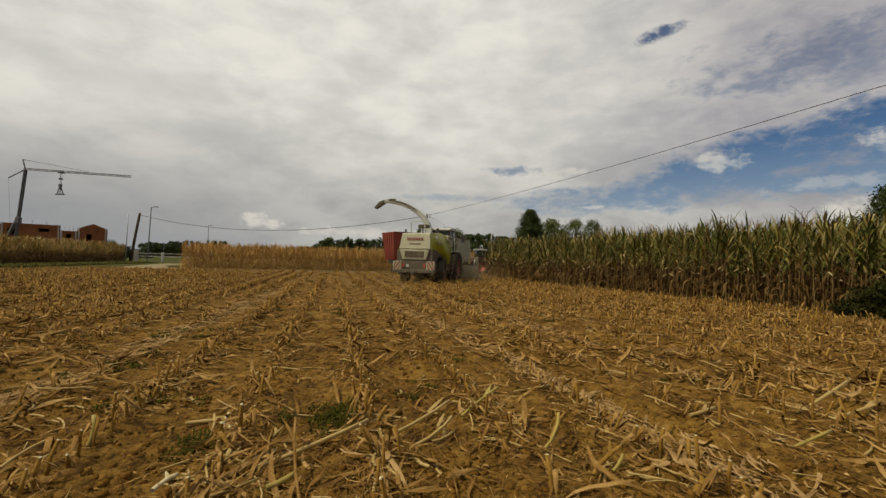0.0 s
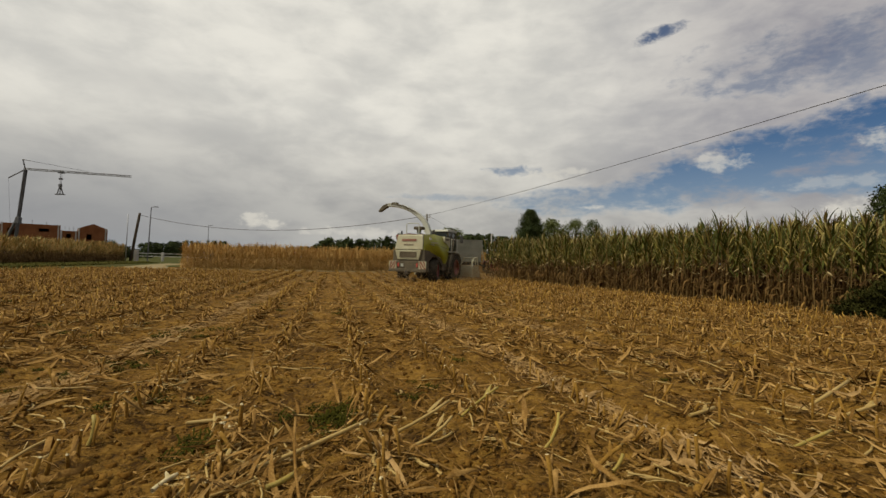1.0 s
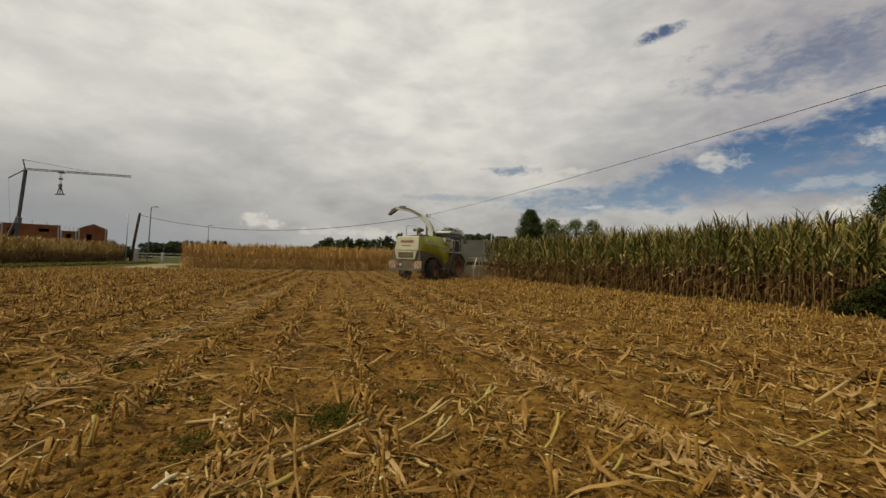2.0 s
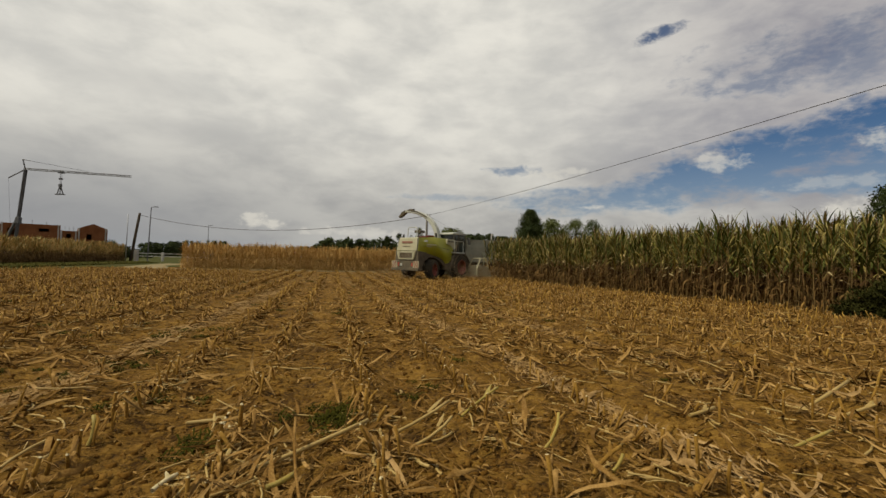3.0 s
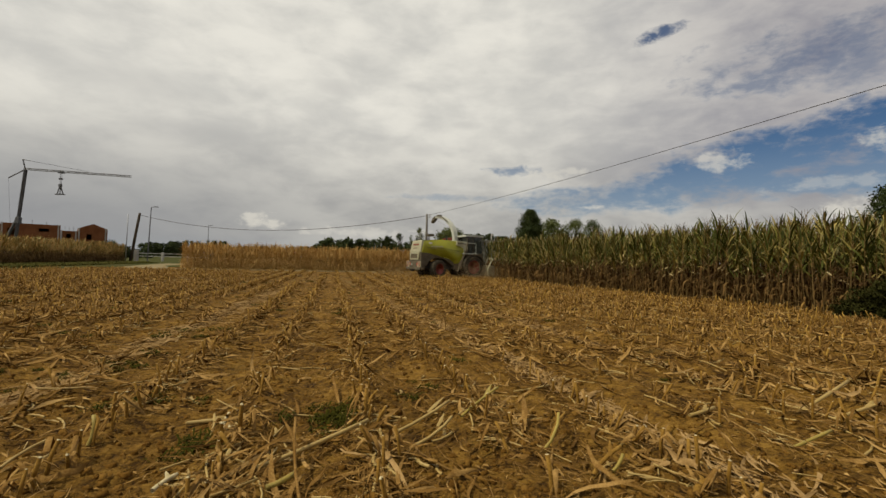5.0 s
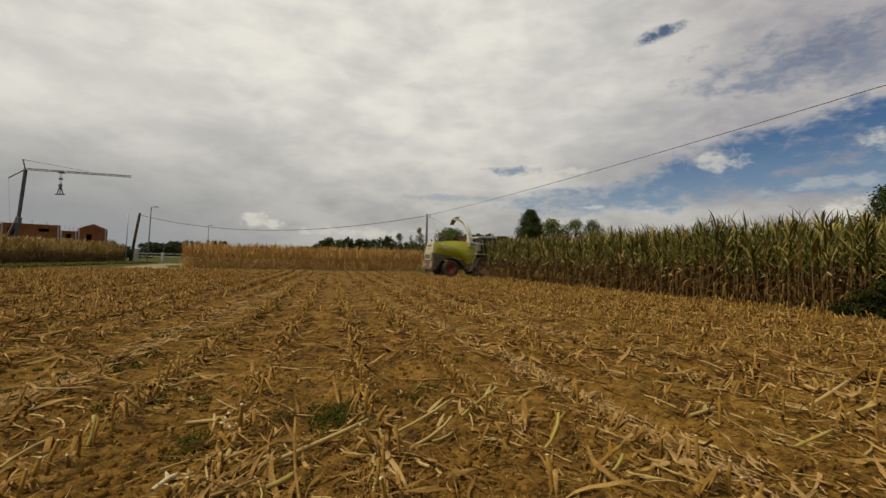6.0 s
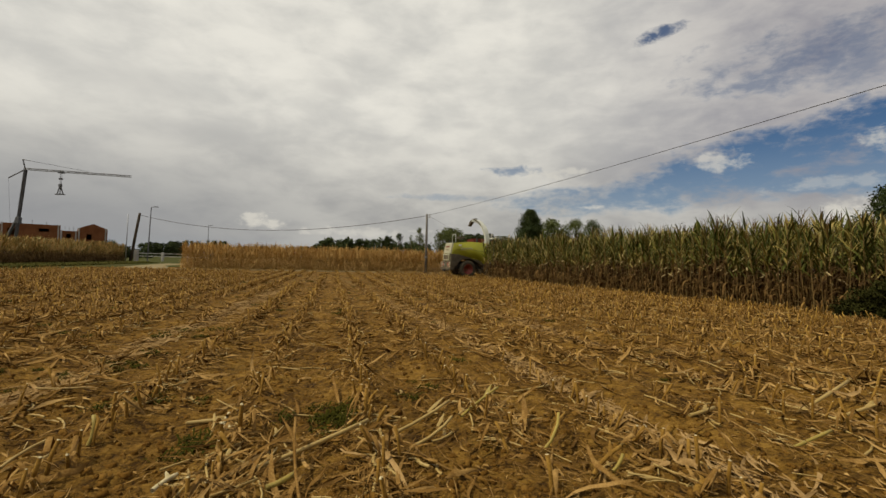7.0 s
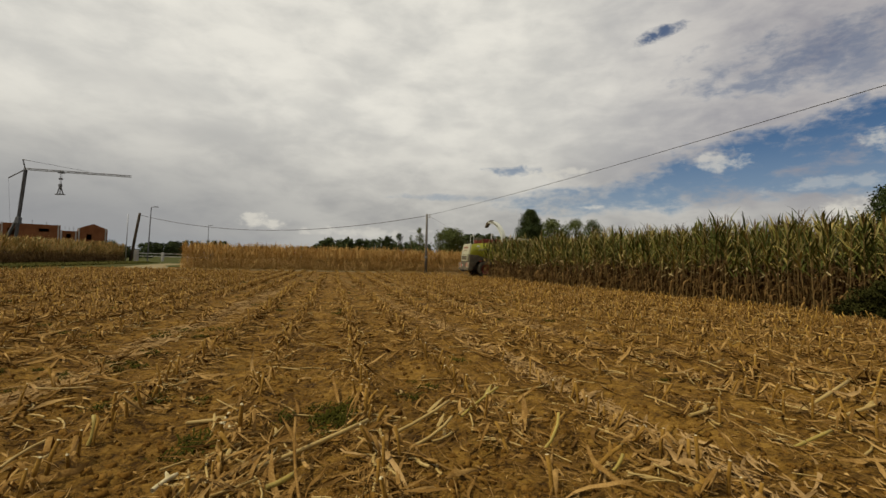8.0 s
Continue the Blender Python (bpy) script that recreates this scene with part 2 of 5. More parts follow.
M["faded_red"] = material("faded_red_film", [(0.17, 0.045, 0.024), (0.24, 0.075, 0.042)], 0.6, scale=3, grain=30, bump=0.02)
M["old_concrete"] = material("weathered_concrete", [(0.10, 0.095, 0.082), (0.17, 0.16, 0.14)], 0.9, scale=1.5, grain=20, bump=0.2)
M["red"] = material("red_paint", [(0.42, 0.055, 0.032), (0.50, 0.08, 0.05)], 0.5, scale=3, grain=30, bump=0.02)
M["trailer_red"] = material("dull_red_trailer_paint", [(0.19, 0.036, 0.022), (0.27, 0.058, 0.034)], 0.65, scale=1.0, grain=20, bump=0.06)
M["trailer_grey"] = material("green_grey_trailer_paint", [(0.19, 0.20, 0.155), (0.27, 0.275, 0.215)], 0.65, scale=1.0, grain=20, bump=0.06)
M["tractor_green"] = material("dark_green_paint", [(0.018, 0.055, 0.022), (0.03, 0.08, 0.03)], 0.45, scale=1.0, grain=20, bump=0.02)
M["lamp_glass"] = material("lamp_lens", [(0.5, 0.5, 0.48), (0.65, 0.65, 0.62)], 0.2, scale=5, grain=30, bump=0.0)


def glass_material():
    m = bpy.data.materials.new("tinted_glass")
    m.use_nodes = True
    b = m.node_tree.nodes["Principled BSDF"]
    b.inputs["Base Color"].default_value = (0.05, 0.06, 0.055, 1)
    b.inputs["Roughness"].default_value = 0.08
    b.inputs["Alpha"].default_value = 0.82
    return m


M["glass"] = glass_material()


# ---- shaping tools ----
def part(name, bm, mat, parent=None, label="", smooth=False):
    me = bpy.data.meshes.new(name)
    bmesh.ops.recalc_face_normals(bm, faces=bm.faces)
    bm.to_mesh(me)
    bm.free()
    me.materials.append(mat)
    if smooth:
        me.shade_smooth()
    ob = new(name, me)
    if parent:
        ob.parent = parent
    if label:
        tagged(ob, label)
    return ob


def bevel(bm, geom_verts, w, seg=2):
    vs = set(geom_verts)
    es = [e for e in bm.edges if e.verts[0] in vs and e.verts[1] in vs]
    bmesh.ops.bevel(bm, geom=es, offset=w, segments=seg, affect="EDGES", profile=0.6)


def box(bm, x0, x1, y0, y1, z0, z1, w=0.0):
    m = Matrix.Translation(((x0 + x1) / 2, (y0 + y1) / 2, (z0 + z1) / 2)) @ Matrix.Diagonal((x1 - x0, y1 - y0, z1 - z0, 1))
    r = bmesh.ops.create_cube(bm, size=1, matrix=m)
    if w:
        bevel(bm, r["verts"], w)
    return bm


def prism(bm, pts, x0, x1, w=0.0, seg=2, axis="x"):
    """A side outline drawn out from x0 to x1."""
    put = {"x": lambda a, u, v: (a, u, v), "y": lambda a, u, v: (u, a, v), "z": lambda a, u, v: (u, v, a)}[axis]
    a = [bm.verts.new(put(x0, *p)) for p in pts]
    b = [bm.verts.new(put(x1, *p)) for p in pts]
    n = len(pts)
    bm.faces.new(a[::-1])
    bm.faces.new(b)
    for i in range(n):
        bm.faces.new((a[i], a[(i + 1) % n], b[(i + 1) % n], b[i]))
    if w:
        bevel(bm, a + b, w, seg)
    return bm


def tube(bm, pts, r, n=8, flat=1.0):
    """A bent bar along pts; r is one radius or one for each point."""
    pts = [Vector(p) for p in pts]
    rs = r if isinstance(r, (list, tuple)) else [r] * len(pts)
    rings, side = [], None
    for i, p in enumerate(pts):
        d = (pts[min(i + 1, len(pts) - 1)] - pts[max(i - 1, 0)]).normalized()
        if side is None:
            side = d.orthogonal().normalized()
        side = (side - d * side.dot(d)).normalized()
        up = d.cross(side)
        rings.append([bm.verts.new(p + (side * math.cos(a) + up * math.sin(a) * flat) * rs[i]) for a in [2 * math.pi * j / n for j in range(n)]])
    for a, b in zip(rings, rings[1:]):
        for j in range(n):
            bm.faces.new((a[j], a[(j + 1) % n], b[(j + 1) % n], b[j]))
    bm.faces.new(rings[0][::-1])
    bm.faces.new(rings[-1])
    return bm


def rod(bm, a, b, r, n=8):
    return tube(bm, [a, b], r, n)


def lathe(bm, prof, n=32):
    """Turns (radius, x) round the x axis."""
    rings = []
    for r, x in prof:
        rings.append([bm.verts.new((x, r * math.cos(2 * math.pi * j / n), r * math.sin(2 * math.pi * j / n))) for j in range(n)])
    for a, b in zip(rings, rings[1:]):
        for j in range(n):
            bm.faces.new((a[j], a[(j + 1) % n], b[(j + 1) % n], b[j]))
    bm.faces.new(rings[0])
    bm.faces.new(rings[-1][::-1])
    return bm


def thing(name, label, category, m=None, group="", kind=""):
    ob = new(name)
    ob.empty_display_size = 0.3
    if m is not None:
        ob.matrix_basis = m
    return tagged(ob, label, category, group, kind)


def solid(name, bm, mat, label, category="", kind="", m=None, group="", smooth=False):
    ob = part(name, bm, mat, None, "", smooth)
    if m is not None:
        ob.matrix_basis = m
    return tagged(ob, label, category, group, kind)


class Heap:
    """Many small shapes gathered into one mesh quickly."""

    def __init__(self):
        self.v, self.f, self.mi, self.n = [], [], [], 0

    def add(self, shape, m):
        co, faces, mats = shape
        a = np.array(m, dtype=np.float64)
        self.v.append(co @ a[:3, :3].T + a[:3, 3])
        self.f.append(faces + self.n)
        self.mi.append(mats)
        self.n += len(co)

    def mesh(self, name, mats, smooth=False):
        v, f, mi = np.concatenate(self.v), np.concatenate(self.f), np.concatenate(self.mi)
        me = bpy.data.meshes.new(name)
        me.vertices.add(len(v))
        me.vertices.foreach_set("co", v.astype(np.float32).ravel())
        me.loops.add(f.size)
        me.loops.foreach_set("vertex_index", f.astype(np.int32).ravel())
        me.polygons.add(len(f))
        me.polygons.foreach_set("loop_start", np.arange(0, f.size, 4, dtype=np.int32))
        me.polygons.foreach_set("material_index", mi.astype(np.int32))
        me.update(calc_edges=True)
        me.validate()
        for m in mats:
            me.materials.append(m)
        if smooth:
            me.shade_smooth()
        return me


class Shape:
    """A small shape of four-sided faces, with a material number for each."""

    def __init__(self):
        self.v, self.f, self.m = [], [], []

    def ribbon(self, pts, widths, side, mat=0, fold=0.25, twist=0.0):
        """A leaf blade: a strip folded along its midrib."""
        base = len(self.v)
        side = Vector(side).normalized()
        for i, (p, w) in enumerate(zip(pts, widths)):
            p = Vector(p)
            d = (Vector(pts[min(i + 1, len(pts) - 1)]) - Vector(pts[max(0, i - 1)])).normalized()
            s = (side - d * side.dot(d)).normalized()
            up = s.cross(d)
            a = twist * (i / max(1, len(pts) - 1) - 0.5)
            s, up = s * math.cos(a) + up * math.sin(a), up * math.cos(a) - s * math.sin(a)
            self.v += [p - s * w / 2 + up * w * fold, p, p + s * w / 2 + up * w * fold]
        for i in range(len(pts) - 1):
            a = base + 3 * i
            self.f += [(a, a + 1, a + 4, a + 3), (a + 1, a + 2, a + 5, a + 4)]
            self.m += [mat, mat]

    def stick(self, pts, rs, n=5, mat=0, cap=None):
        base = len(self.v)
        pts = [Vector(p) for p in pts]
        side = None
        for i, p in enumerate(pts):
            d = (pts[min(i + 1, len(pts) - 1)] - pts[max(0, i - 1)]).normalized()
            side = d.orthogonal().normalized() if side is None else (side - d * side.dot(d)).normalized()
            up = d.cross(side)
            self.v += [p + (side * math.cos(6.2832 * j / n) + up * math.sin(6.2832 * j / n)) * rs[i] for j in range(n)]
        for i in range(len(pts) - 1):
            for j in range(n):
                a, b = base + i * n + j, base + i * n + (j + 1) % n
                self.f.append((a, b, b + n, a + n))
                self.m.append(mat)
        if cap is not None:
            t = base + (len(pts) - 1) * n
            self.v.append(pts[-1] + (pts[-1] - pts[-2]).normalized() * rs[-1] * 0.2)
            c = len(self.v) - 1
            for j in range(0, n - 1, 2):
                self.f.append((t + j, t + j + 1, t + (j + 2) % n, c))
                self.m.append(cap)

    def done(self):
        return np.array([tuple(v) for v in self.v], dtype=np.float64), np.array(self.f, dtype=np.int64), np.array(self.m, dtype=np.int64)


def sub(shape, keep):
    """The faces of a shape that have one of the given material numbers."""
    co, f, m = shape
    pick = np.isin(m, keep)
    used, back = np.unique(f[pick], return_inverse=True)
    return co[used], back.reshape(-1, 4), m[pick]


def lone(shape, name, mats):
    h = Heap()
    h.add(shape, Matrix.Identity(4))
    return h.mesh(name, mats)


rnd = random.Random(7)


def U(a, b):
    return rnd.uniform(a, b)


# ---- the lie of the land ----
ROW = Vector((-0.348, 0.9375, 0)).normalized()     # way the maize rows run
ACROSS = Vector((ROW.y, -ROW.x, 0))               # to their right
EDGE = Vector((11.9, 14.4, 0))                    # a point on the edge of the standing maize
PITCH = 0.93                                      # row to row
HALT = Vector((3.75, 36.6, 0))                    # far corner of the standing maize
CUT = Vector((0.93, 0.37, 0)).normalized()        # the headland cut
FURROW = Vector((-0.240, 0.971, 0)).normalized()  # way the cut rows run
BESIDE = Vector((FURROW.y, -FURROW.x, 0))
RUTS = ((-3.05, -0.187), (2.95, -0.335), (5.05, -0.335), (-8.2, -0.20))   # wheel tracks: x where they start, drift to the side


def off_track(x, y):
    """How far a point lies from the middle of the nearest wheel track."""
    return min(abs(x - x0 - drift * y) for x0, drift in RUTS) * 0.95



def relief(x, y):
    """Height of the field: low ridges along the rows and clods."""
    s = x * BESIDE.x + y * BESIDE.y
    near = max(0.0, 1 - math.hypot(x, y) / 40)
    h = 0.030 * math.cos(6.2832 * (s + 0.60) / PITCH)
    rut = max(0.0, 1 - (off_track(x, y) / 0.34) ** 2)
    rough = 1 - 0.7 * rut
    h -= 0.035 * rut
    h += 0.035 * noise.noise((x * 0.9, y * 0.9, 0.0)) + rough * (0.030 * noise.noise((x * 4.0, y * 4.0, 3.0)) + 0.026 * noise.noise((x * 10, y * 10, 5.0)))
    h += rough * 0.016 * max(0.0, noise.noise((x * 17, y * 17, 8.0)))
    return h * near


def build_ground():
    def axis(lo, hi, fine, reach, grow=1.13):
        a, s, v = [], fine, lo
        while v < hi:
            a.append(v)
            v += fine
        a.append(hi)
        for way in (1, -1):
            s, v, out = fine, (hi if way > 0 else lo), []
            while abs(v) < reach:
                s = min(s * grow, 400)
                v += way * s
                out.append(v)
            a = a + out if way > 0 else out[::-1] + a
        return a
    xs, ys = axis(-5.5, 5.5, 0.055, 2500), axis(1.4, 8.0, 0.055, 2500)
    nx, ny = len(xs), len(ys)
    v = [(x, y, relief(x, y)) for y in ys for x in xs]
    f = [(j * nx + i, j * nx + i + 1, (j + 1) * nx + i + 1, (j + 1) * nx + i) for j in range(ny - 1) for i in range(nx - 1)]
    me = bpy.data.meshes.new("ground")
    me.from_pydata(v, [], f)
    me.materials.append(M["soil"])
    me.shade_smooth()
    tagged(new("ground", me), "bare brown soil of a harvested maize field", "ground", kind="structure")


build_ground()


def slab(name, pts, z, mat, label, category):
    """A thin sheet of ground cover with a rim, laid on the ground."""
    bm = bmesh.new()
    prism(bm, pts, -0.05, z, axis="z")
    return solid(name, bm, mat, label, category, "structure")


slab("meadow", [(-75, 62), (-640, 900), (-520, 900), (-34.5, 58), (-25.6, 43.4), (-29, 44), (-42, 56)], 0.020, M["meadow"], "green meadow behind the far maize", "meadow")
slab("verge", [(-27.6, 25.0), (-29.0, 41), (-42.0, 64), (-55, 64), (-45, 25.0)], 0.016, M["grass"], "mown grass verge along the maize field", "verge")
slab("track", [(-33.0, 58), (-29.5, 47), (-26.6, 43.0), (-24.0, 39.0), (34, 58.5), (34, 57.2), (-21.0, 38.2), (-25.5, 36.6), (-28.2, 38.6), (-31.5, 46), (-36.0, 58)], 0.030, M["gravel"], "pale gravel farm track", "track")


# ---- maize ----
def maize_plant(h, green, seed, leaves=11, slim=1.0, seg=6, sides=5, first=0.12):
    """Stalk, arching leaves, an ear and a tassel. Materials: 0 upper leaf, 1 lower leaf, 2 stalk, 3 husk, 4 turning leaf."""
    r = random.Random(seed)
    s = Shape()
    lean = (r.uniform(-0.06, 0.06), r.uniform(-0.06, 0.06))
    top = h * 0.86
    pts = [(lean[0] * t * top, lean[1] * t * top, top * t) for t in (0, 0.25, 0.5, 0.75, 1)]
    s.stick(pts, [0.018, 0.017, 0.014, 0.010, 0.005], sides, 2)
    turn = r.uniform(0, 6.28)
    for i in range(leaves):
        t = first + (0.98 - first) * i / (leaves - 1)
        z = top * t
        a = turn + math.pi * i + r.uniform(-0.5, 0.5)
        dx, dy = math.cos(a), math.sin(a)
        low = t < r.uniform(0.38, 0.64)
        ln = r.uniform(0.55, 0.95) * (0.9 if low else 1.0) * (0.85 if t > 0.9 else 1)
        rise = (r.uniform(-0.3, 0.7) if low else r.uniform(0.6, 1.5) + (1.2 if t > 0.75 else 0))
        droop = r.uniform(1.5, 3.2) if low else r.uniform(0.15, 0.85)
        w = slim * r.uniform(0.045, 0.085) * (0.95 if low else 1)
        lp, x, zz, ang = [], 0.01, z, math.atan2(rise, 0.55)
        for j in range(seg):
            lp.append((lean[0] * z + dx * x, lean[1] * z + dy * x, max(0.02, zz)))
            x += ln / (seg - 1) * math.cos(ang)
            zz += ln / (seg - 1) * math.sin(ang)
            ang = max(-1.48, ang - droop / 2.2 * (0.5 + 0.3 * j) * 5 / (seg - 1))
        s.ribbon(lp, [w * 0.5, w, w, w * 0.8, w * 0.5, w * 0.08] if seg == 6 else [w * 0.6, w, w * 0.7, w * 0.08], (-dy + r.uniform(-0.3, 0.3), dx, r.uniform(-0.2, 0.2)), 1 if low else (4 if r.random() > green else 0))
    if r.random() < 0.5:
        a, z = r.uniform(0, 6.28), h * r.uniform(0.28, 0.58)
        d = Vector((math.cos(a), math.sin(a), r.uniform(-1.2, 1.0))).normalized()
        p = Vector((lean[0] * z, lean[1] * z, z))
        s.stick([p, p + d * 0.06, p + d * 0.15, p + d * 0.24], [0.014, 0.028, 0.027, 0.006], 6, 3)
    for i in range(4):
        a = r.uniform(0, 6.28)
        q = Vector(pts[-1])
        e = r.uniform(0.04, 0.12)
        s.ribbon([q, q + Vector((e * 0.5 * math.cos(a), e * 0.5 * math.sin(a), h * 0.07)), q + Vector((e * math.cos(a), e * math.sin(a), h * 0.14))], [0.010, 0.012, 0.004], (math.sin(a), -math.cos(a), 0), 1)
    return s.done()


TALL = [maize_plant(3.0, 0.62, 100 + i, 15) for i in range(18)]
RIPE = [maize_plant(2.55, 0.5, 300 + i, 13, 0.95, 4, 3, 0.04) for i in range(10)]
TALL_MATS = [M["green_leaf"], M["dead_leaf"], M["maize_stalk"], M["husk"], M["turning_leaf"]]
RIPE_MATS = [M["ripe_leaf"], M["ripe_leaf"], M["ripe_leaf"], M["ripe_leaf"], M["ripe_leaf"]]
EDGE_MATS = [M["turning_leaf"], M["dead_leaf"], M["maize_stalk"], M["husk"], M["turning_leaf"]]


def up_at(x, y, turn, size, tip=0.0, high=None):
    return Matrix.Translation((x, y, relief(x, y) - 0.01)) @ Matrix.Rotation(turn, 4, "Z") @ Matrix.Rotation(tip, 4, "X") @ Matrix.Diagonal((size, size, high or size, 1))


def inside_stand(p):
    """Short of the headland that has been cut."""
    q = p - HALT
    return q.x * -CUT.y + q.y * CUT.x < 0


def standing_maize():
    share = []
    for s in TALL:
        ear = sub(s, [3])
        share.append((lone(sub(s, [2]), "maize_plant", TALL_MATS), lone(sub(s, [0, 4]), "upper_leaves", TALL_MATS), lone(sub(s, [1]), "lower_leaves", TALL_MATS), lone(ear, "ear", TALL_MATS) if len(ear[1]) else None))
    count = 0
    strips = collections.defaultdict(Heap)
    for row in range(17):
        along = -9.0
        while along < 34:
            along += U(0.13, 0.22) * (1 if row < 4 else 1.5)
            p = EDGE + ROW * along + ACROSS * (row * 0.62 + U(-0.07, 0.07))
            if not inside_stand(p) or (row == 0 and rnd.random() < 0.06):
                continue
            size = U(0.84, 1.10) * (1 + 0.16 * noise.noise((along * 0.45, row * 0.3, 4.0))) * (1.0 if row < 4 else 1.05)
            m = up_at(p.x, p.y, U(0, 6.28), size, U(-0.09, 0.09))
            if row == 0 and along > -3.5 and count < 230:
                pick = share[rnd.randrange(len(share))]
                ob = new("maize_plant", pick[0])
                ob.matrix_basis = m
                for nm, me, lb in (("upper_leaves", pick[1], "green upper leaves"), ("lower_leaves", pick[2], "withered brown lower leaves and tassel"), ("ear", pick[3], "pale husked ear")):
                    if me:
                        tagged(new(nm, me), lb).parent = ob
                tagged(ob, "tall maize plant with green top leaves and withered brown lower leaves", "maize plant", "front row of standing maize")
                SWAYING.append((ob, m, along))
                count += 1
            else:
                old = row > 3 and rnd.random() < (0.7 if along > 8 or along < -4 else 0.3)
                part_of = int((along + 9) // 7)
                foot = Matrix.Translation(EDGE + ROW * (part_of * 7 - 5.5) + ACROSS * (row // 2 * 1.24 + 0.31))
                strips[(row // 2, part_of, old)].add(TALL[rnd.randrange(len(TALL))], foot.inverted() @ m)
    for (pair, part_of, old), heap in strips.items():
        foot = Matrix.Translation(EDGE + ROW * (part_of * 7 - 5.5) + ACROSS * (pair * 1.24 + 0.31))
        name = "yellowing_maize" if old else "maize_stand"
        ob = new(name, heap.mesh(name, EDGE_MATS if old else TALL_MATS))
        ob.matrix_basis = foot
        tagged(ob, "maize plants turning yellow among the uncut stand" if old else "dense uncut maize with green tops and withered lower leaves", "maize field", kind="stuff")
        SWAYING.append((ob, foot, part_of * 7 - 5.5 + pair))


SWAYING = []
standing_maize()


def ripe_field(name, corners, rows, gap, step, label, mats, size=(0.85, 1.1), ends=None):
    a, b = Vector(corners[0]), Vector(corners[1])
    d = (b - a).normalized()
    back = Vector((-d.y, d.x, 0)) if ends is None else Vector(ends).normalized()
    heap = Heap()
    for r in range(rows):
        s = 0.0
        while s < (b - a).length:
            s += U(0.6, 1.4) * step * (1 + 0.1 * r)
            p = a + d * s + back * (r * gap + U(-0.1, 0.1))
            k = U(*size)
            heap.add(RIPE[rnd.randrange(len(RIPE))], Matrix.Translation((p.x, p.y, 0)) @ Matrix.Rotation(U(0, 6.28), 4, "Z") @ Matrix.Diagonal((k * 0.95, k * 0.95, k, 1)))
    tagged(new(name, heap.mesh(name, mats)), label, "maize field", kind="stuff")


ripe_field("far_maize", ((-23.4, 39.4, 0), (30, 58.0, 0)), 6, 0.60, 0.115, "ripe golden-brown maize standing beyond the track", RIPE_MATS, (0.74, 0.97))
# the dark lower-leaf colour here puts shade into the foot of the stand
ripe_field("left_maize", ((-35.5, 33.0, 0), (-43.5, 60.5, 0)), 5, 0.6, 0.10, "ripe maize turning brown over a foot coloured dark for shade", [M["ripe_leaf"], M["dead_leaf"], M["maize_stalk"], M["ripe_dark"], M["turning_leaf"]], (0.8, 1.02))


# ---- stubble and litter ----
def stub_shape(seed, sides=7):
    """A cut maize stalk with a pale cut face and torn leaf sheaths. 0 stalk, 1 pith, 2 leaf."""
    r = random.Random(seed)
    s = Shape()
    h = r.uniform(0.12, 0.24)
    lx, ly = r.uniform(-0.06, 0.06), r.uniform(-0.06, 0.06)
    w = r.uniform(0.008, 0.0125)
    s.stick([(0, 0, -0.03), (lx * 0.4, ly * 0.4, h * 0.5), (lx, ly, h)], [w * 1.2, w, w * 0.95], sides, 0, 1)
    for i in range(r.randrange(2, 5) if sides > 5 else 2):
        a = r.uniform(0, 6.28)
        dx, dy = math.cos(a), math.sin(a)
        z, ln = h * r.uniform(0.2, 0.75), r.uniform(0.07, 0.2)
        ww = r.uniform(0.012, 0.03)
        pts = [(dx * 0.01, dy * 0.01, z), (dx * ln * 0.4, dy * ln * 0.4, z + ln * 0.3), (dx * ln * 0.8, dy * ln * 0.8, z * 0.8), (dx * ln, dy * ln, z * 0.35)]
        s.ribbon(pts, [ww, ww * 1.1, ww * 0.8, ww * 0.2], (-dy, dx, r.uniform(-0.4, 0.4)), 2)
    return s.done()


def blade_shape(seed, ln=0.4, w=0.03, n=7):
    """A dry leaf lying twisted on the ground."""
    r = random.Random(seed)
    s = Shape()
    pts, side = [], r.uniform(-0.34, 0.34) * 8 / n
    a, x, y = 0.0, -ln / 2, 0.0
    lift = r.uniform(0.004, 0.022)
    for i in range(n):
        pts.append((x, y, 0.006 + lift * abs(math.sin(i * 0.7 + seed))))
        x += ln / (n - 1) * math.cos(a)
        y += ln / (n - 1) * math.sin(a)
        a += side * r.uniform(0.2, 1.4)
    ws = [w * math.sin(math.pi * (0.10 + 0.85 * i / (n - 1))) * r.uniform(0.65, 1.2) for i in range(n)]
    s.ribbon(pts, ws, (r.uniform(-0.3, 0.3), 1, r.uniform(-0.5, 0.5)), 0, r.uniform(-0.3, 0.4), r.uniform(-2.6, 2.6))
    return s.done()


def cane_shape(seed, ln=0.35, w=0.011):
    """A broken length of stalk with a pale end."""
    r = random.Random(seed)
    s = Shape()
    b = r.uniform(-0.03, 0.03)
    s.stick([(-ln / 2, 0, w), (-ln / 5, b, w * 1.1), (ln / 5, b, w * 1.2), (ln / 2, 0, w)], [w, w * 0.93, w * 0.96, w * 0.9], 7, 0, 1)
    if r.random() < 0.6:
        s.ribbon([(ln * 0.1, 0, w * 2), (ln * 0.3, 0.03, w * 2.5), (ln * 0.55, 0.09, w)], [0.02, 0.03, 0.006], (0, 1, 0.3), 0)
    return s.done()


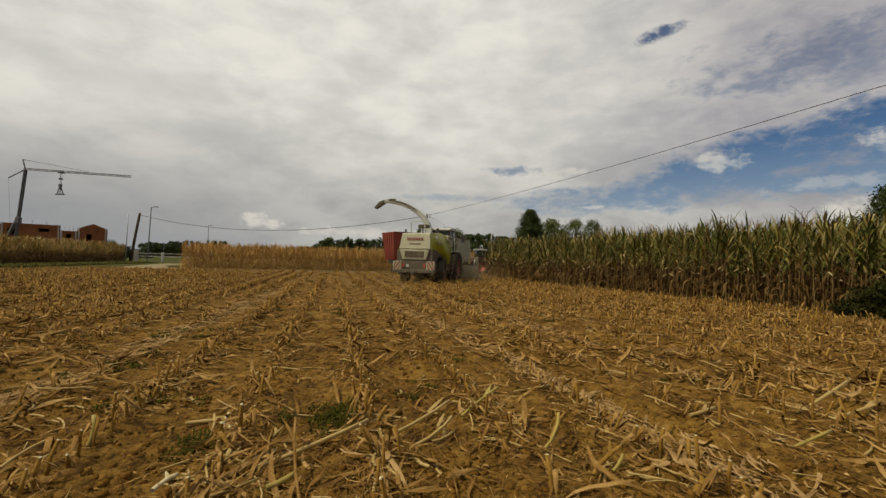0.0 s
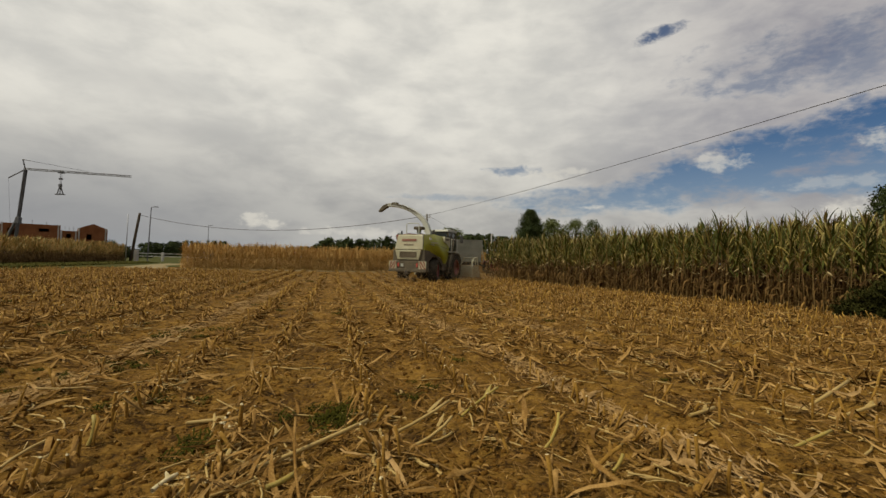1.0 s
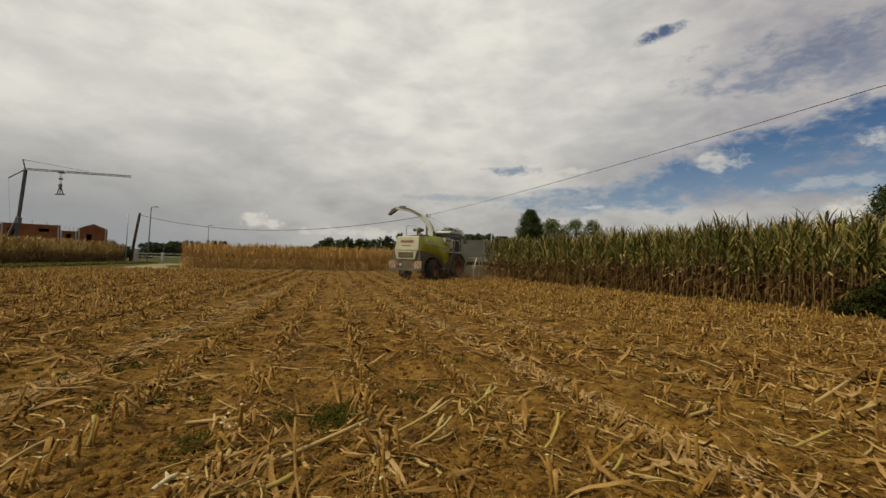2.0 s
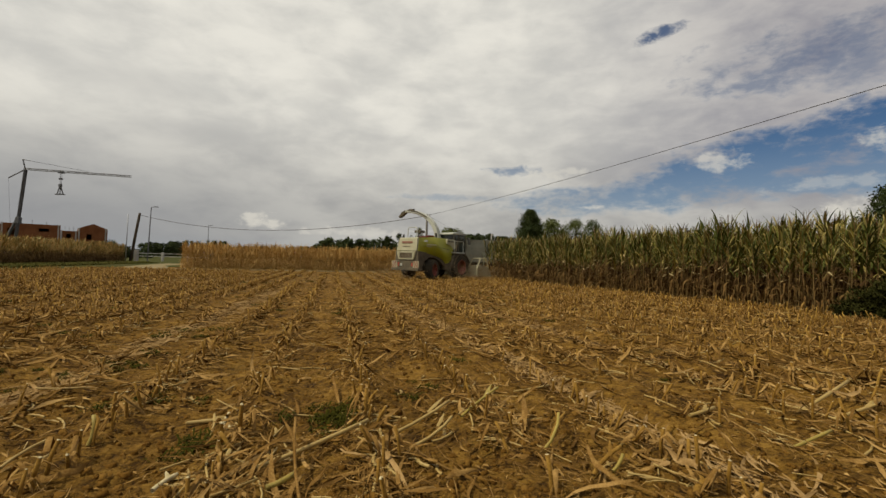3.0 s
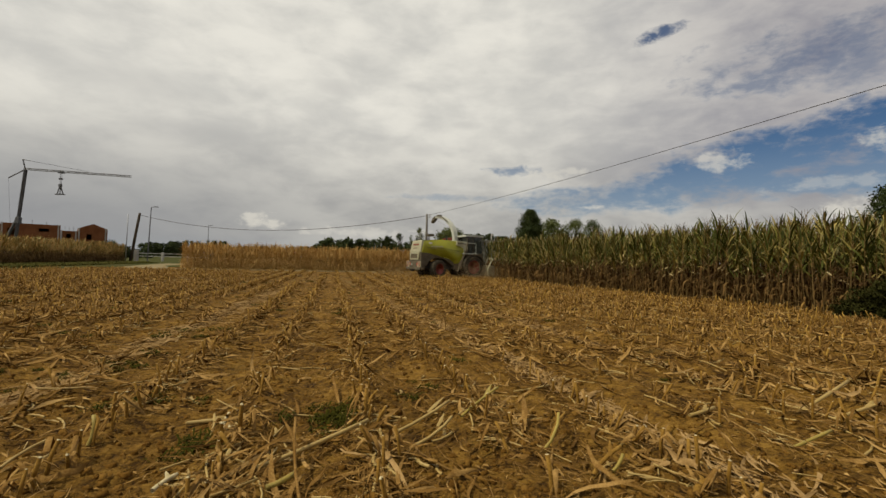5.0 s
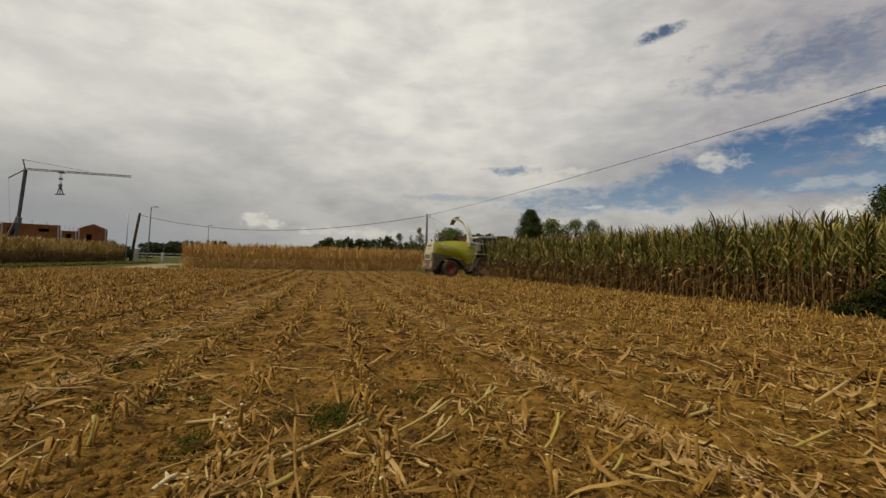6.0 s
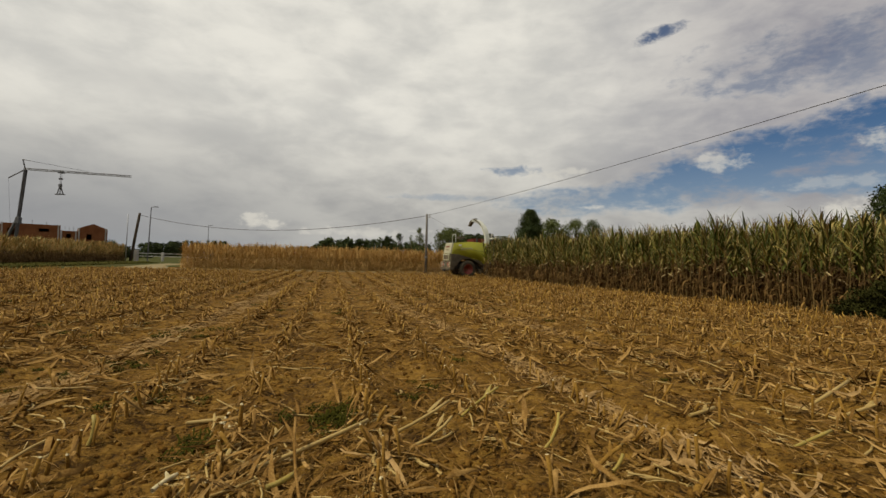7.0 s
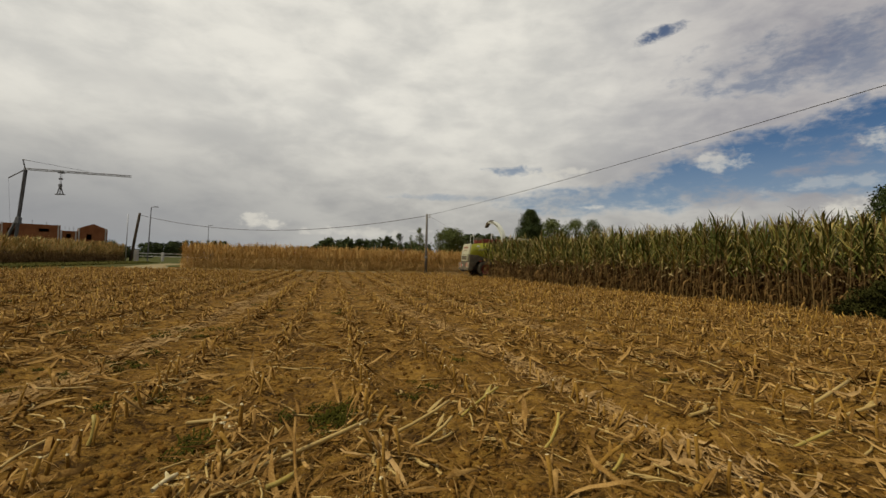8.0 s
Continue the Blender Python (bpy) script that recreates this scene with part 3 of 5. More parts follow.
STUBS = [stub_shape(500 + i) for i in range(12)]
FAR_STUBS = [stub_shape(500 + i, 4) for i in range(12)]
BLADES = [blade_shape(600 + i, rnd.uniform(0.12, 0.5), 0.007 + 0.030 * rnd.random() ** 1.6) for i in range(24)]
FAR_BLADES = [blade_shape(600 + i, rnd.uniform(0.15, 0.5), rnd.uniform(0.015, 0.04), 4) for i in range(24)]
THREADS = [blade_shape(650 + i, rnd.uniform(0.06, 0.28), rnd.uniform(0.003, 0.007), 4) for i in range(10)]
CANES = [cane_shape(700 + i, rnd.uniform(0.10, 0.5), rnd.uniform(0.006, 0.012)) for i in range(10)]
CHIPS = [blade_shape(800 + i, rnd.uniform(0.04, 0.10), rnd.uniform(0.008, 0.02), 4) for i in range(8)]


def flat_at(x, y, turn, size=1.0, tip=0.0, roll=0.0, lift=0.0):
    return Matrix.Translation((x, y, relief(x, y) + lift)) @ Matrix.Rotation(turn, 4, "Z") @ Matrix.Rotation(tip, 4, "Y") @ Matrix.Rotation(roll, 4, "X") @ Matrix.Diagonal((size, size, size, 1))


def shared(shapes, name, mats):
    out = []
    for s in shapes:
        h = Heap()
        h.add(s, Matrix.Identity(4))
        out.append(h.mesh(name, mats))
    return out


STUB_MATS = [M["stub"], M["pith"], M["straw"]]
CANE_MATS = [M["pale"], M["pith"]]


def in_view(x, y):
    return (y > 1.9 and abs(x) < y * 1.08 + 0.8) or (-7 < y and abs(x) < 9 and math.hypot(x, y) > 1.2 and rnd.random() < 0.4)


def field_ok(x, y):
    """Harvested part: not under the standing maize, the verge or the track."""
    p = Vector((x, y, 0))
    if (p - EDGE).dot(ACROSS) > -0.35 and (inside_stand(p) or y < 36):
        return False
    return y < 36.2 + 0.345 * (x + 25.6) and x > -27.8


def stubble():
    heap, near = Heap(), [(lone(sub(s, [0, 1]), "maize_stub", STUB_MATS), lone(sub(s, [2]), "torn_sheath", STUB_MATS)) for s in STUBS]
    count = 0
    for row in range(-46, 24):
        off = row * PITCH - 0.60
        along = -30.0
        while along < 60:
            bare = noise.noise((off * 0.9, along * 0.55, 9.0)) < -0.22
            along += U(0.08, 0.20) * (2.6 if bare else 1.0)
            o = off + rnd.gauss(0, 0.045)
            x, y = BESIDE.x * o + FURROW.x * along, BESIDE.y * o + FURROW.y * along
            if not in_view(x, y) or not field_ok(x, y) or (off_track(x, y) < 0.24 and rnd.random() < 0.9):
                continue
            d = math.hypot(x, y)
            if d < 8 and noise.noise((off * 3.1, along * 1.7, 14.0)) < -0.12 and rnd.random() < 0.8:
                continue
            m = up_at(x, y, U(0, 6.28), U(0.75, 1.3) * (1.0 if d < 10 else 1.15), rnd.gauss(0, 0.24))
            k = rnd.randrange(len(STUBS))
            if d < 6.3 and count < 280:
                ob = new("maize_stub", near[k][0])
                ob.matrix_basis = m
                new("torn_sheath", near[k][1]).parent = ob
                tagged(ob, "short cut maize stub with a pale cut top and torn sheaths", "stubble", "stubble rows")
                count += 1
            else:
                heap.add(STUBS[k] if d < 10 else FAR_STUBS[k], m)
    tagged(new("stubble", heap.mesh("stubble", STUB_MATS)), "rows of cut dry maize stubble", "stubble", kind="stuff")


def to_row(x, y, spread):
    """Shifts a point sideways on to the nearest stubble row."""
    sa = x * BESIDE.x + y * BESIDE.y
    want = round((sa + 0.6) / PITCH) * PITCH - 0.6 + rnd.gauss(0, spread)
    return x + BESIDE.x * (want - sa), y + BESIDE.y * (want - sa)


def litter():
    leaf, cane, chip, pressed = Heap(), Heap(), Heap(), Heap()
    near_leaf, near_cane = shared(BLADES, "dry_leaf", [M["straw"]]), shared(CANES, "cut_stalk", CANE_MATS)
    n_leaf = n_cane = 0
    for i in range(34000):
        d = 2.2 + 34 * rnd.random() ** 1.12
        a = U(-0.86, 0.86)
        x, y = d * math.sin(a), d * math.cos(a)
        if not in_view(x, y) or not field_ok(x, y):
            continue
        s = (x * BESIDE.x + y * BESIDE.y - 0.6) / PITCH
        if rnd.random() < (0.82 if d > 5.5 else 0.55):
            x, y = to_row(x, y, 0.12)
        rut = off_track(x, y)
        if rut < 0.28 and d < 14:
            if rnd.random() < 0.55:
                pressed.add(BLADES[rnd.randrange(len(BLADES))], flat_at(x, y, math.atan2(FURROW.y, FURROW.x) + rnd.gauss(0, 0.3), U(0.7, 1.2), U(-0.04, 0.04), U(-0.15, 0.15)))
            continue
        wheel = noise.noise((s * 0.55, (x * FURROW.x + y * FURROW.y) * 0.05, 2.0))
        if noise.noise((x * 0.8, y * 0.8, 21.0)) + wheel * 0.5 < U(-0.5, 0.15):
            continue
        turn = math.atan2(FURROW.y, FURROW.x) + rnd.gauss(0, 0.8)
        kind = rnd.random()
        big = 1.0 if d < 9 else 1.0 + (d - 9) * 0.03
        if kind < 0.62:
            k, m = rnd.randrange(len(BLADES)), flat_at(x, y, turn, U(0.6, 1.2) * big, U(-0.25, 0.25), U(-0.6, 0.6))
            if d < 4.6 and n_leaf < 220:
                ob = new("dry_leaf", near_leaf[k])
                ob.matrix_basis = m
                tagged(ob, "dry straw-coloured maize leaf lying on the soil", "leaf", "loose dry leaves")
                n_leaf += 1
            else:
                leaf.add(BLADES[k] if d < 11 else FAR_BLADES[k], m)
        elif kind < 0.70:
            k, m = rnd.randrange(len(CANES)), flat_at(x, y, turn, U(0.6, 1.1) * big, U(-0.12, 0.12))
            if d < 5.5 and n_cane < 120:
                ob = new("cut_stalk", near_cane[k])
                ob.matrix_basis = m
                tagged(ob, "pale broken length of maize stalk lying on the soil", "stalk", "loose cut stalks")
                n_cane += 1
            else:
                cane.add(CANES[k], m)
        else:
            chip.add(CHIPS[rnd.randrange(len(CHIPS))], flat_at(x, y, turn, U(0.7, 1.3) * big, U(-0.4, 0.4), U(-0.6, 0.6)))
    # torn leaves strewn between the rows further off
    for i in range(15000):
        d = 6 + 24 * rnd.random() ** 1.1
        a = U(-0.86, 0.86)
        x, y = d * math.sin(a), d * math.cos(a)
        if rnd.random() < (0.7 if x < 1 else 0.35):
            x, y = to_row(x, y, 0.14)
        if y > 4 and field_ok(x, y) and noise.noise((x * 0.5, y * 0.5, 77.0)) > U(-0.5, 0.2):
            leaf.add(FAR_BLADES[rnd.randrange(24)], flat_at(x, y, U(0, 6.28), U(0.7, 1.3), U(-0.5, 0.3), U(-0.7, 0.7), 0.01))
    # torn leaves lying thick near by
    for i in range(1000):
        d = 2.2 + 6.5 * rnd.random() ** 1.2
        a = U(-0.86, 0.86)
        x, y = d * math.sin(a), d * math.cos(a)
        if in_view(x, y) and noise.noise((x * 0.9, y * 0.9, 21.0)) > U(-0.35, 0.3):
            leaf.add(BLADES[rnd.randrange(len(BLADES))], flat_at(x, y, math.atan2(FURROW.y, FURROW.x) + rnd.gauss(0, 0.9), U(0.4, 1.0), U(-0.2, 0.2), U(-0.6, 0.6)))
    clods, dent = Heap(), []
    for i in range(6):
        r, s = random.Random(1300 + i), Shape()
        s.v = [Vector((x * r.uniform(0.6, 1.1), y * r.uniform(0.6, 1.1), z * r.uniform(0.4, 0.9))) for x in (-1, 1) for y in (-1, 1) for z in (-1, 1)]
        s.f, s.m = [(0, 1, 3, 2), (4, 6, 7, 5), (0, 4, 5, 1), (2, 3, 7, 6), (0, 2, 6, 4), (1, 5, 7, 3)], [0] * 6
        dent.append(s.done())
    for i in range(16000):
        d = 2.2 + 9 * rnd.random() ** 1.3
        a = U(-0.86, 0.86)
        x, y = d * math.sin(a), d * math.cos(a)
        if in_view(x, y) and noise.noise((x * 1.3, y * 1.3, 61.0)) > U(-0.5, 0.3):
            clods.add(dent[rnd.randrange(6)], flat_at(x, y, U(0, 6.28), 0.004 + 0.024 * rnd.random() ** 3, U(-0.6, 0.6), U(-0.6, 0.6)))
    tagged(new("soil_crumbs", clods.mesh("soil_crumbs", [M["clod"]], True)), "small clods and crumbs of dry brown soil", "soil", kind="stuff")
    for i in range(6500):
        d = 2.2 + 9 * rnd.random() ** 1.4
        a = U(-0.86, 0.86)
        x, y = d * math.sin(a), d * math.cos(a)
        if in_view(x, y) and noise.noise((x * 0.9, y * 0.9, 44.0)) > U(-0.4, 0.25):
            chip.add(THREADS[rnd.randrange(10)], flat_at(x, y, math.atan2(FURROW.y, FURROW.x) + rnd.gauss(0, 0.9), U(0.6, 1.3), U(-0.2, 0.2), U(-0.6, 0.6), 0.004))
    for i in range(6000):
        d = 2.2 + 9 * rnd.random() ** 1.5
        a = U(-0.86, 0.86)
        x, y = d * math.sin(a), d * math.cos(a)
        if in_view(x, y) and noise.noise((x * 1.1, y * 1.1, 33.0)) > U(-0.4, 0.25):
            chip.add(CHIPS[rnd.randrange(len(CHIPS))], flat_at(x, y, U(0, 6.28), U(0.5, 1.1), U(-0.5, 0.5), U(-0.6, 0.6)))
    for (x0, drift), n in zip(RUTS, (1700, 800, 450, 300)):
        for i in range(n):
            y = 2.2 + 26 * rnd.random() ** 1.3
            x = x0 + drift * y + rnd.gauss(0, 0.12)
            if y > 2 and field_ok(x, y):
                pressed.add(BLADES[rnd.randrange(len(BLADES))], flat_at(x, y, math.atan2(1.0, drift) + rnd.gauss(0, 0.35), U(0.7, 1.3), U(-0.03, 0.03), U(-0.15, 0.15), 0.004))
    tagged(new("pressed_straw", pressed.mesh("pressed_straw", [M["dull_leaf"]])), "straw pressed flat in the wheel tracks", "litter", kind="stuff")
    tagged(new("leaf_litter", leaf.mesh("leaf_litter", [M["straw"]])), "dry maize leaves strewn over the field", "litter", kind="stuff")
    tagged(new("stalk_litter", cane.mesh("stalk_litter", CANE_MATS)), "pale broken maize stalks strewn over the field", "litter", kind="stuff")
    tagged(new("chaff", chip.mesh("chaff", [M["straw"]])), "small scraps of chopped maize leaf", "litter", kind="stuff")


stubble()
litter()


def weeds():
    """Low dark tufts between the rows."""
    tuft = []
    for i in range(5):
        r, s = random.Random(900 + i), Shape()
        for j in range(26):
            a, ln = r.uniform(0, 6.28), r.uniform(0.04, 0.11)
            q = Vector((r.gauss(0, 0.06), r.gauss(0, 0.06), 0))
            e = Vector((math.cos(a), math.sin(a), 0))
            s.ribbon([q, q + e * ln * 0.5 + Vector((0, 0, ln * 0.5)), q + e * ln + Vector((0, 0, ln * 0.35))], [0.008, 0.018, 0.003], (-e.y, e.x, 0.2), 0)
        tuft.append(s.done())
    heap = Heap()
    spots = [(-0.95, 3.68, 0.10, 12), (-0.85, 3.55, 0.08, 6), (-1.65, 2.95, 0.10, 6), (-4.13, 4.42, 0.25, 10), (-3.9, 5.2, 0.25, 8), (-4.18, 7.33, 0.5, 12), (-2.52, 3.79, 0.15, 5), (-0.33, 4.48, 0.25, 5)]
    for cx, cy, sp, n in spots:
        for i in range(n):
            heap.add(tuft[rnd.randrange(5)], flat_at(cx + rnd.gauss(0, sp), cy + rnd.gauss(0, sp), U(0, 6.28), U(0.5, 1.1)))
    for i in range(200):
        x, y = U(-14, 3), U(5, 24)
        if in_view(x, y) and noise.noise((x * 0.35, y * 0.35, 50.0)) > 0.02:
            heap.add(tuft[rnd.randrange(5)], flat_at(x, y, U(0, 6.28), U(0.6, 1.4)))
    tagged(new("weeds", heap.mesh("weeds", [M["weed"]])), "low dark green weeds between stubble rows", "weeds", kind="stuff")
    bank = Heap()
    for i in range(1500):
        t = U(0, 1)
        x, y = 11.9 + 2.4 * t + U(-0.35, 0.35), 12.75 - 2.9 * t + U(-0.4, 0.35)
        bank.add(tuft[rnd.randrange(5)], flat_at(x, y, U(0, 6.28), U(1.3, 2.5), U(-0.6, 0.6), U(-0.5, 0.5), U(0, 1.2) * min(1.0, 0.25 + t * 3.2)))
    tagged(new("weed_thicket", bank.mesh("weed_thicket", [M["shaded_weed"]])), "dark green weed thicket at the foot of the maize", "shrub")
    verge = Heap()
    for i in range(1300):
        t = U(0, 1)
        x, y = -30.2 - 8.5 * t - U(0, 5.6), 30.5 + 29 * t
        verge.add(tuft[rnd.randrange(5)], flat_at(x, y, U(0, 6.28), U(1.8, 4.5)))
    tagged(new("verge_grass", verge.mesh("verge_grass", [M["grass"]])), "rough grass along the foot of the maize", "grass", kind="stuff")


weeds()


# x, y, height of the middle, bearing, slope, length, thickness
STALKS = (
    (-0.81, 3.01, 0.071, 41, 9, 0.80, 0.016, "pale", "long pale maize stalk with a torn white end"),
    (-0.84, 2.69, 0.126, 111, 19, 0.70, 0.010, "straw", "dry brown stalk standing aslant over the soil"),
    (-0.13, 3.56, 0.066, 49, 9, 0.67, 0.013, "pale", "pale split maize stalk"),
    (-0.03, 3.32, 0.056, 52, 12, 0.44, 0.012, "pale", "pale split maize stalk"),
    (0.03, 3.31, 0.016, 48, 2, 0.22, 0.010, "pale", "short pale maize stalk"),
    (0.36, 3.85, 0.081, 48, 15, 0.53, 0.012, "yellowgreen", "yellow-green piece of maize stalk"),
    (-1.77, 3.41, 0.016, 12, 2, 0.28, 0.017, "pale", "pale maize stalk lying flat"),
    (2.75, 3.31, 0.056, 20, 10, 0.50, 0.013, "yellowgreen", "yellow-green piece of maize stalk"),
    (3.63, 4.24, 0.116, 26, 12, 1.04, 0.017, "pale", "thick pale cut maize stalk"),
    (3.82, 4.05, 0.056, 21, 6, 0.88, 0.016, "pale", "thick pale cut maize stalk"),
    (2.29, 3.90, 0.031, 24, 6, 0.35, 0.017, "pale", "short pale cut maize stalk"),
    (-1.51, 2.50, 0.021, 74, 6, 0.16, 0.014, "pith", "short pale stalk with white pith"),
    (-0.89, 2.56, 0.021, 50, 6, 0.18, 0.018, "yellowgreen", "ochre piece of maize stalk"),
    (-0.28, 2.52, 0.011, 1, 0, 0.54, 0.009, "straw", "long dry stalk lying flat"),
    (1.51, 2.53, 0.036, 28, 19, 0.15, 0.022, "stub", "thick cut stalk showing a round pale end"),
    (-1.61, 3.41, 0.011, -68, 0, 0.42, 0.012, "pith", "short piece of white stalk"),
    (0.81, 3.22, 0.096, 58, 25, 0.40, 0.012, "yellowgreen", "yellow-green stalk leaning in a stubble row"),
    (0.89, 3.32, 0.086, 59, 23, 0.38, 0.011, "stub", "dry stalk leaning in a stubble row"),
    (1.08, 2.84, 0.066, 36, 21, 0.31, 0.015, "stub", "thick dry stalk leaning in a stubble row"),
    (1.15, 2.85, 0.046, 43, 27, 0.15, 0.012, "yellowgreen", "short yellow-green maize stalk"),
    (-2.57, 2.80, 0.046, 77, 15, 0.27, 0.010, "pale", "pale split maize stalk"),
    (-2.33, 3.01, 0.101, 111, 66, 0.19, 0.014, "yellowgreen", "yellow-green stalk stub with hanging sheath"),
    (2.07, 4.70, 0.011, 26, 0, 0.25, 0.007, "pale", "thin pale splinter of stalk"),
    (-1.06, 2.94, 0.011, -53, 0, 0.25, 0.006, "pale", "thin pale splinter of stalk"),
    (-0.71, 3.68, 0.016, -11, 2, 0.24, 0.006, "pale", "thin pale splinter of stalk"),
)
LEAVES = (
    (-0.30, 2.80, 0.056, -55, -6, 0.86, 0.040),
    (-0.10, 2.79, 0.046, -68, -6, 0.62, 0.042),
    (-0.96, 4.14, 0.056, -72, -7, 0.74, 0.034),
    (1.55, 2.91, 0.046, -91, -14, 0.28, 0.075),
    (0.94, 2.71, 0.056, -101, -10, 0.52, 0.035),
    (0.69, 2.69, 0.026, -78, -4, 0.45, 0.032),
    (2.52, 2.86, 0.021, -84, -2, 0.64, 0.030),
    (3.09, 4.21, 0.056, -114, -16, 0.32, 0.032),
    (0.41, 3.04, 0.031, -87, -7, 0.31, 0.050),
    (-0.44, 2.78, 0.021, -38, -2, 0.51, 0.034),
    (1.31, 3.07, 0.036, -108, -6, 0.46, 0.030),
    (0.09, 2.73, 0.021, 74, -4, 0.27, 0.050),
    (2.42, 2.85, 0.006, 18, 1, 0.47, 0.050),
    (2.92, 3.15, 0.006, 20, 2, 0.38, 0.060),
    (-2.10, 2.43, 0.016, -27, -1, 0.32, 0.050),
    (-3.45, 4.13, 0.021, 89, -2, 0.42, 0.035),
    (-2.93, 4.40, 0.046, 118, -4, 0.94, 0.040),
    (0.71, 3.67, 0.066, -96, -10, 0.64, 0.045),
    (3.98, 4.21, 0.076, -129, -15, 0.49, 0.035),
    (1.72, 3.57, 0.016, -146, -1, 0.56, 0.030),
    (0.57, 2.91, 0.011, -9, 1, 0.22, 0.050),
    (1.38, 2.87, 0.016, -105, -2, 0.19, 0.060),
    (1.16, 3.89, 0.016, -80, -2, 0.26, 0.045),
)


def told_apart_litter():
    """Long stalks and leaves that lie close by, one by one."""
    for n, (x, y, z, turn, tip, ln, w, mat, label) in enumerate(STALKS):
        h = Heap()
        h.add(cane_shape(950 + n, ln, w), Matrix.Identity(4))
        ob = new("cut_stalk", h.mesh("cut_stalk", [M[mat], M["pith"]], True))
        ob.matrix_basis = Matrix.Translation((x, y, z + relief(x, y) * 0.5 - 0.01)) @ Matrix.Rotation(radians(turn), 4, "Z") @ Matrix.Rotation(radians(-tip), 4, "Y")
        tagged(ob, label, "stalk", "loose cut stalks")
    for n, (x, y, z, turn, tip, ln, w) in enumerate(LEAVES):
        h = Heap()
        h.add(blade_shape(980 + n, ln, w, 11), Matrix.Identity(4))
        ob = new("dry_leaf", h.mesh("dry_leaf", [M["straw"] if n % 3 else M["dull_leaf"]], True))
        ob.matrix_basis = Matrix.Translation((x, y, z + relief(x, y) * 0.5)) @ Matrix.Rotation(radians(turn), 4, "Z") @ Matrix.Rotation(radians(-tip), 4, "Y") @ Matrix.Rotation(U(-0.5, 0.5), 4, "X")
        tagged(ob, "broad dry maize leaf lying on the soil" if w > 0.035 else "narrow dry maize leaf lying on the soil", "leaf", "loose dry leaves")


told_apart_litter()


# ---- machines: y forwards, x to the right, z up ----
WHEELS = []


def wheel(parent, x, y, r, w, rim_mat, steer=0.0):
    """A lugged tyre on a dished rim; it is keyed to roll."""
    s = 1 if x > 0 else -1
    bm = bmesh.new()
    lathe(bm, [(r * 0.56, -w * 0.42), (r * 0.62, -w * 0.48), (r * 0.84, -w * 0.5), (r * 0.94, -w * 0.42), (r * 0.955, 0), (r * 0.94, w * 0.42), (r * 0.84, w * 0.5), (r * 0.62, w * 0.48), (r * 0.56, w * 0.42)], 40)
    lugs = 18
    for i in range(lugs):
        for side in (-1, 1):
            a = 6.2832 * (i + (0.5 if side > 0 else 0)) / lugs
            m = Matrix.Rotation(a, 4, "X") @ Matrix.Translation((side * w * 0.25, 0, r * 0.955)) @ Matrix.Rotation(side * 0.7, 4, "Z") @ Matrix.Diagonal((w * 0.62, r * 0.07, r * 0.09, 1))
            bmesh.ops.create_cube(bm, size=1, matrix=m)
    hub = part("wheel", bm, M["rubber"], parent, "dusty lugged tyre")
    bm = bmesh.new()
    lathe(bm, [(r * 0.60, s * w * 0.46), (r * 0.55, s * w * 0.47), (r * 0.52, s * w * 0.30), (r * 0.30, s * w * 0.18), (r * 0.22, s * w * 0.26), (r * 0.02, s * w * 0.28)], 28)
    rim = part("rim", bm, rim_mat, hub, "", True)
    bm = bmesh.new()
    for i in range(8):
        a = 6.2832 * i / 8
        q = (0, r * 0.15 * math.cos(a), r * 0.15 * math.sin(a))
        rod(bm, (s * w * 0.26, q[1], q[2]), (s * w * 0.31, q[1], q[2]), r * 0.022, 6)
    part("wheel_nuts", bm, M["steel"], hub)
    hub.matrix_basis = pose(x, y, r)
    WHEELS.append((hub, x, y, r, steer))
    return hub


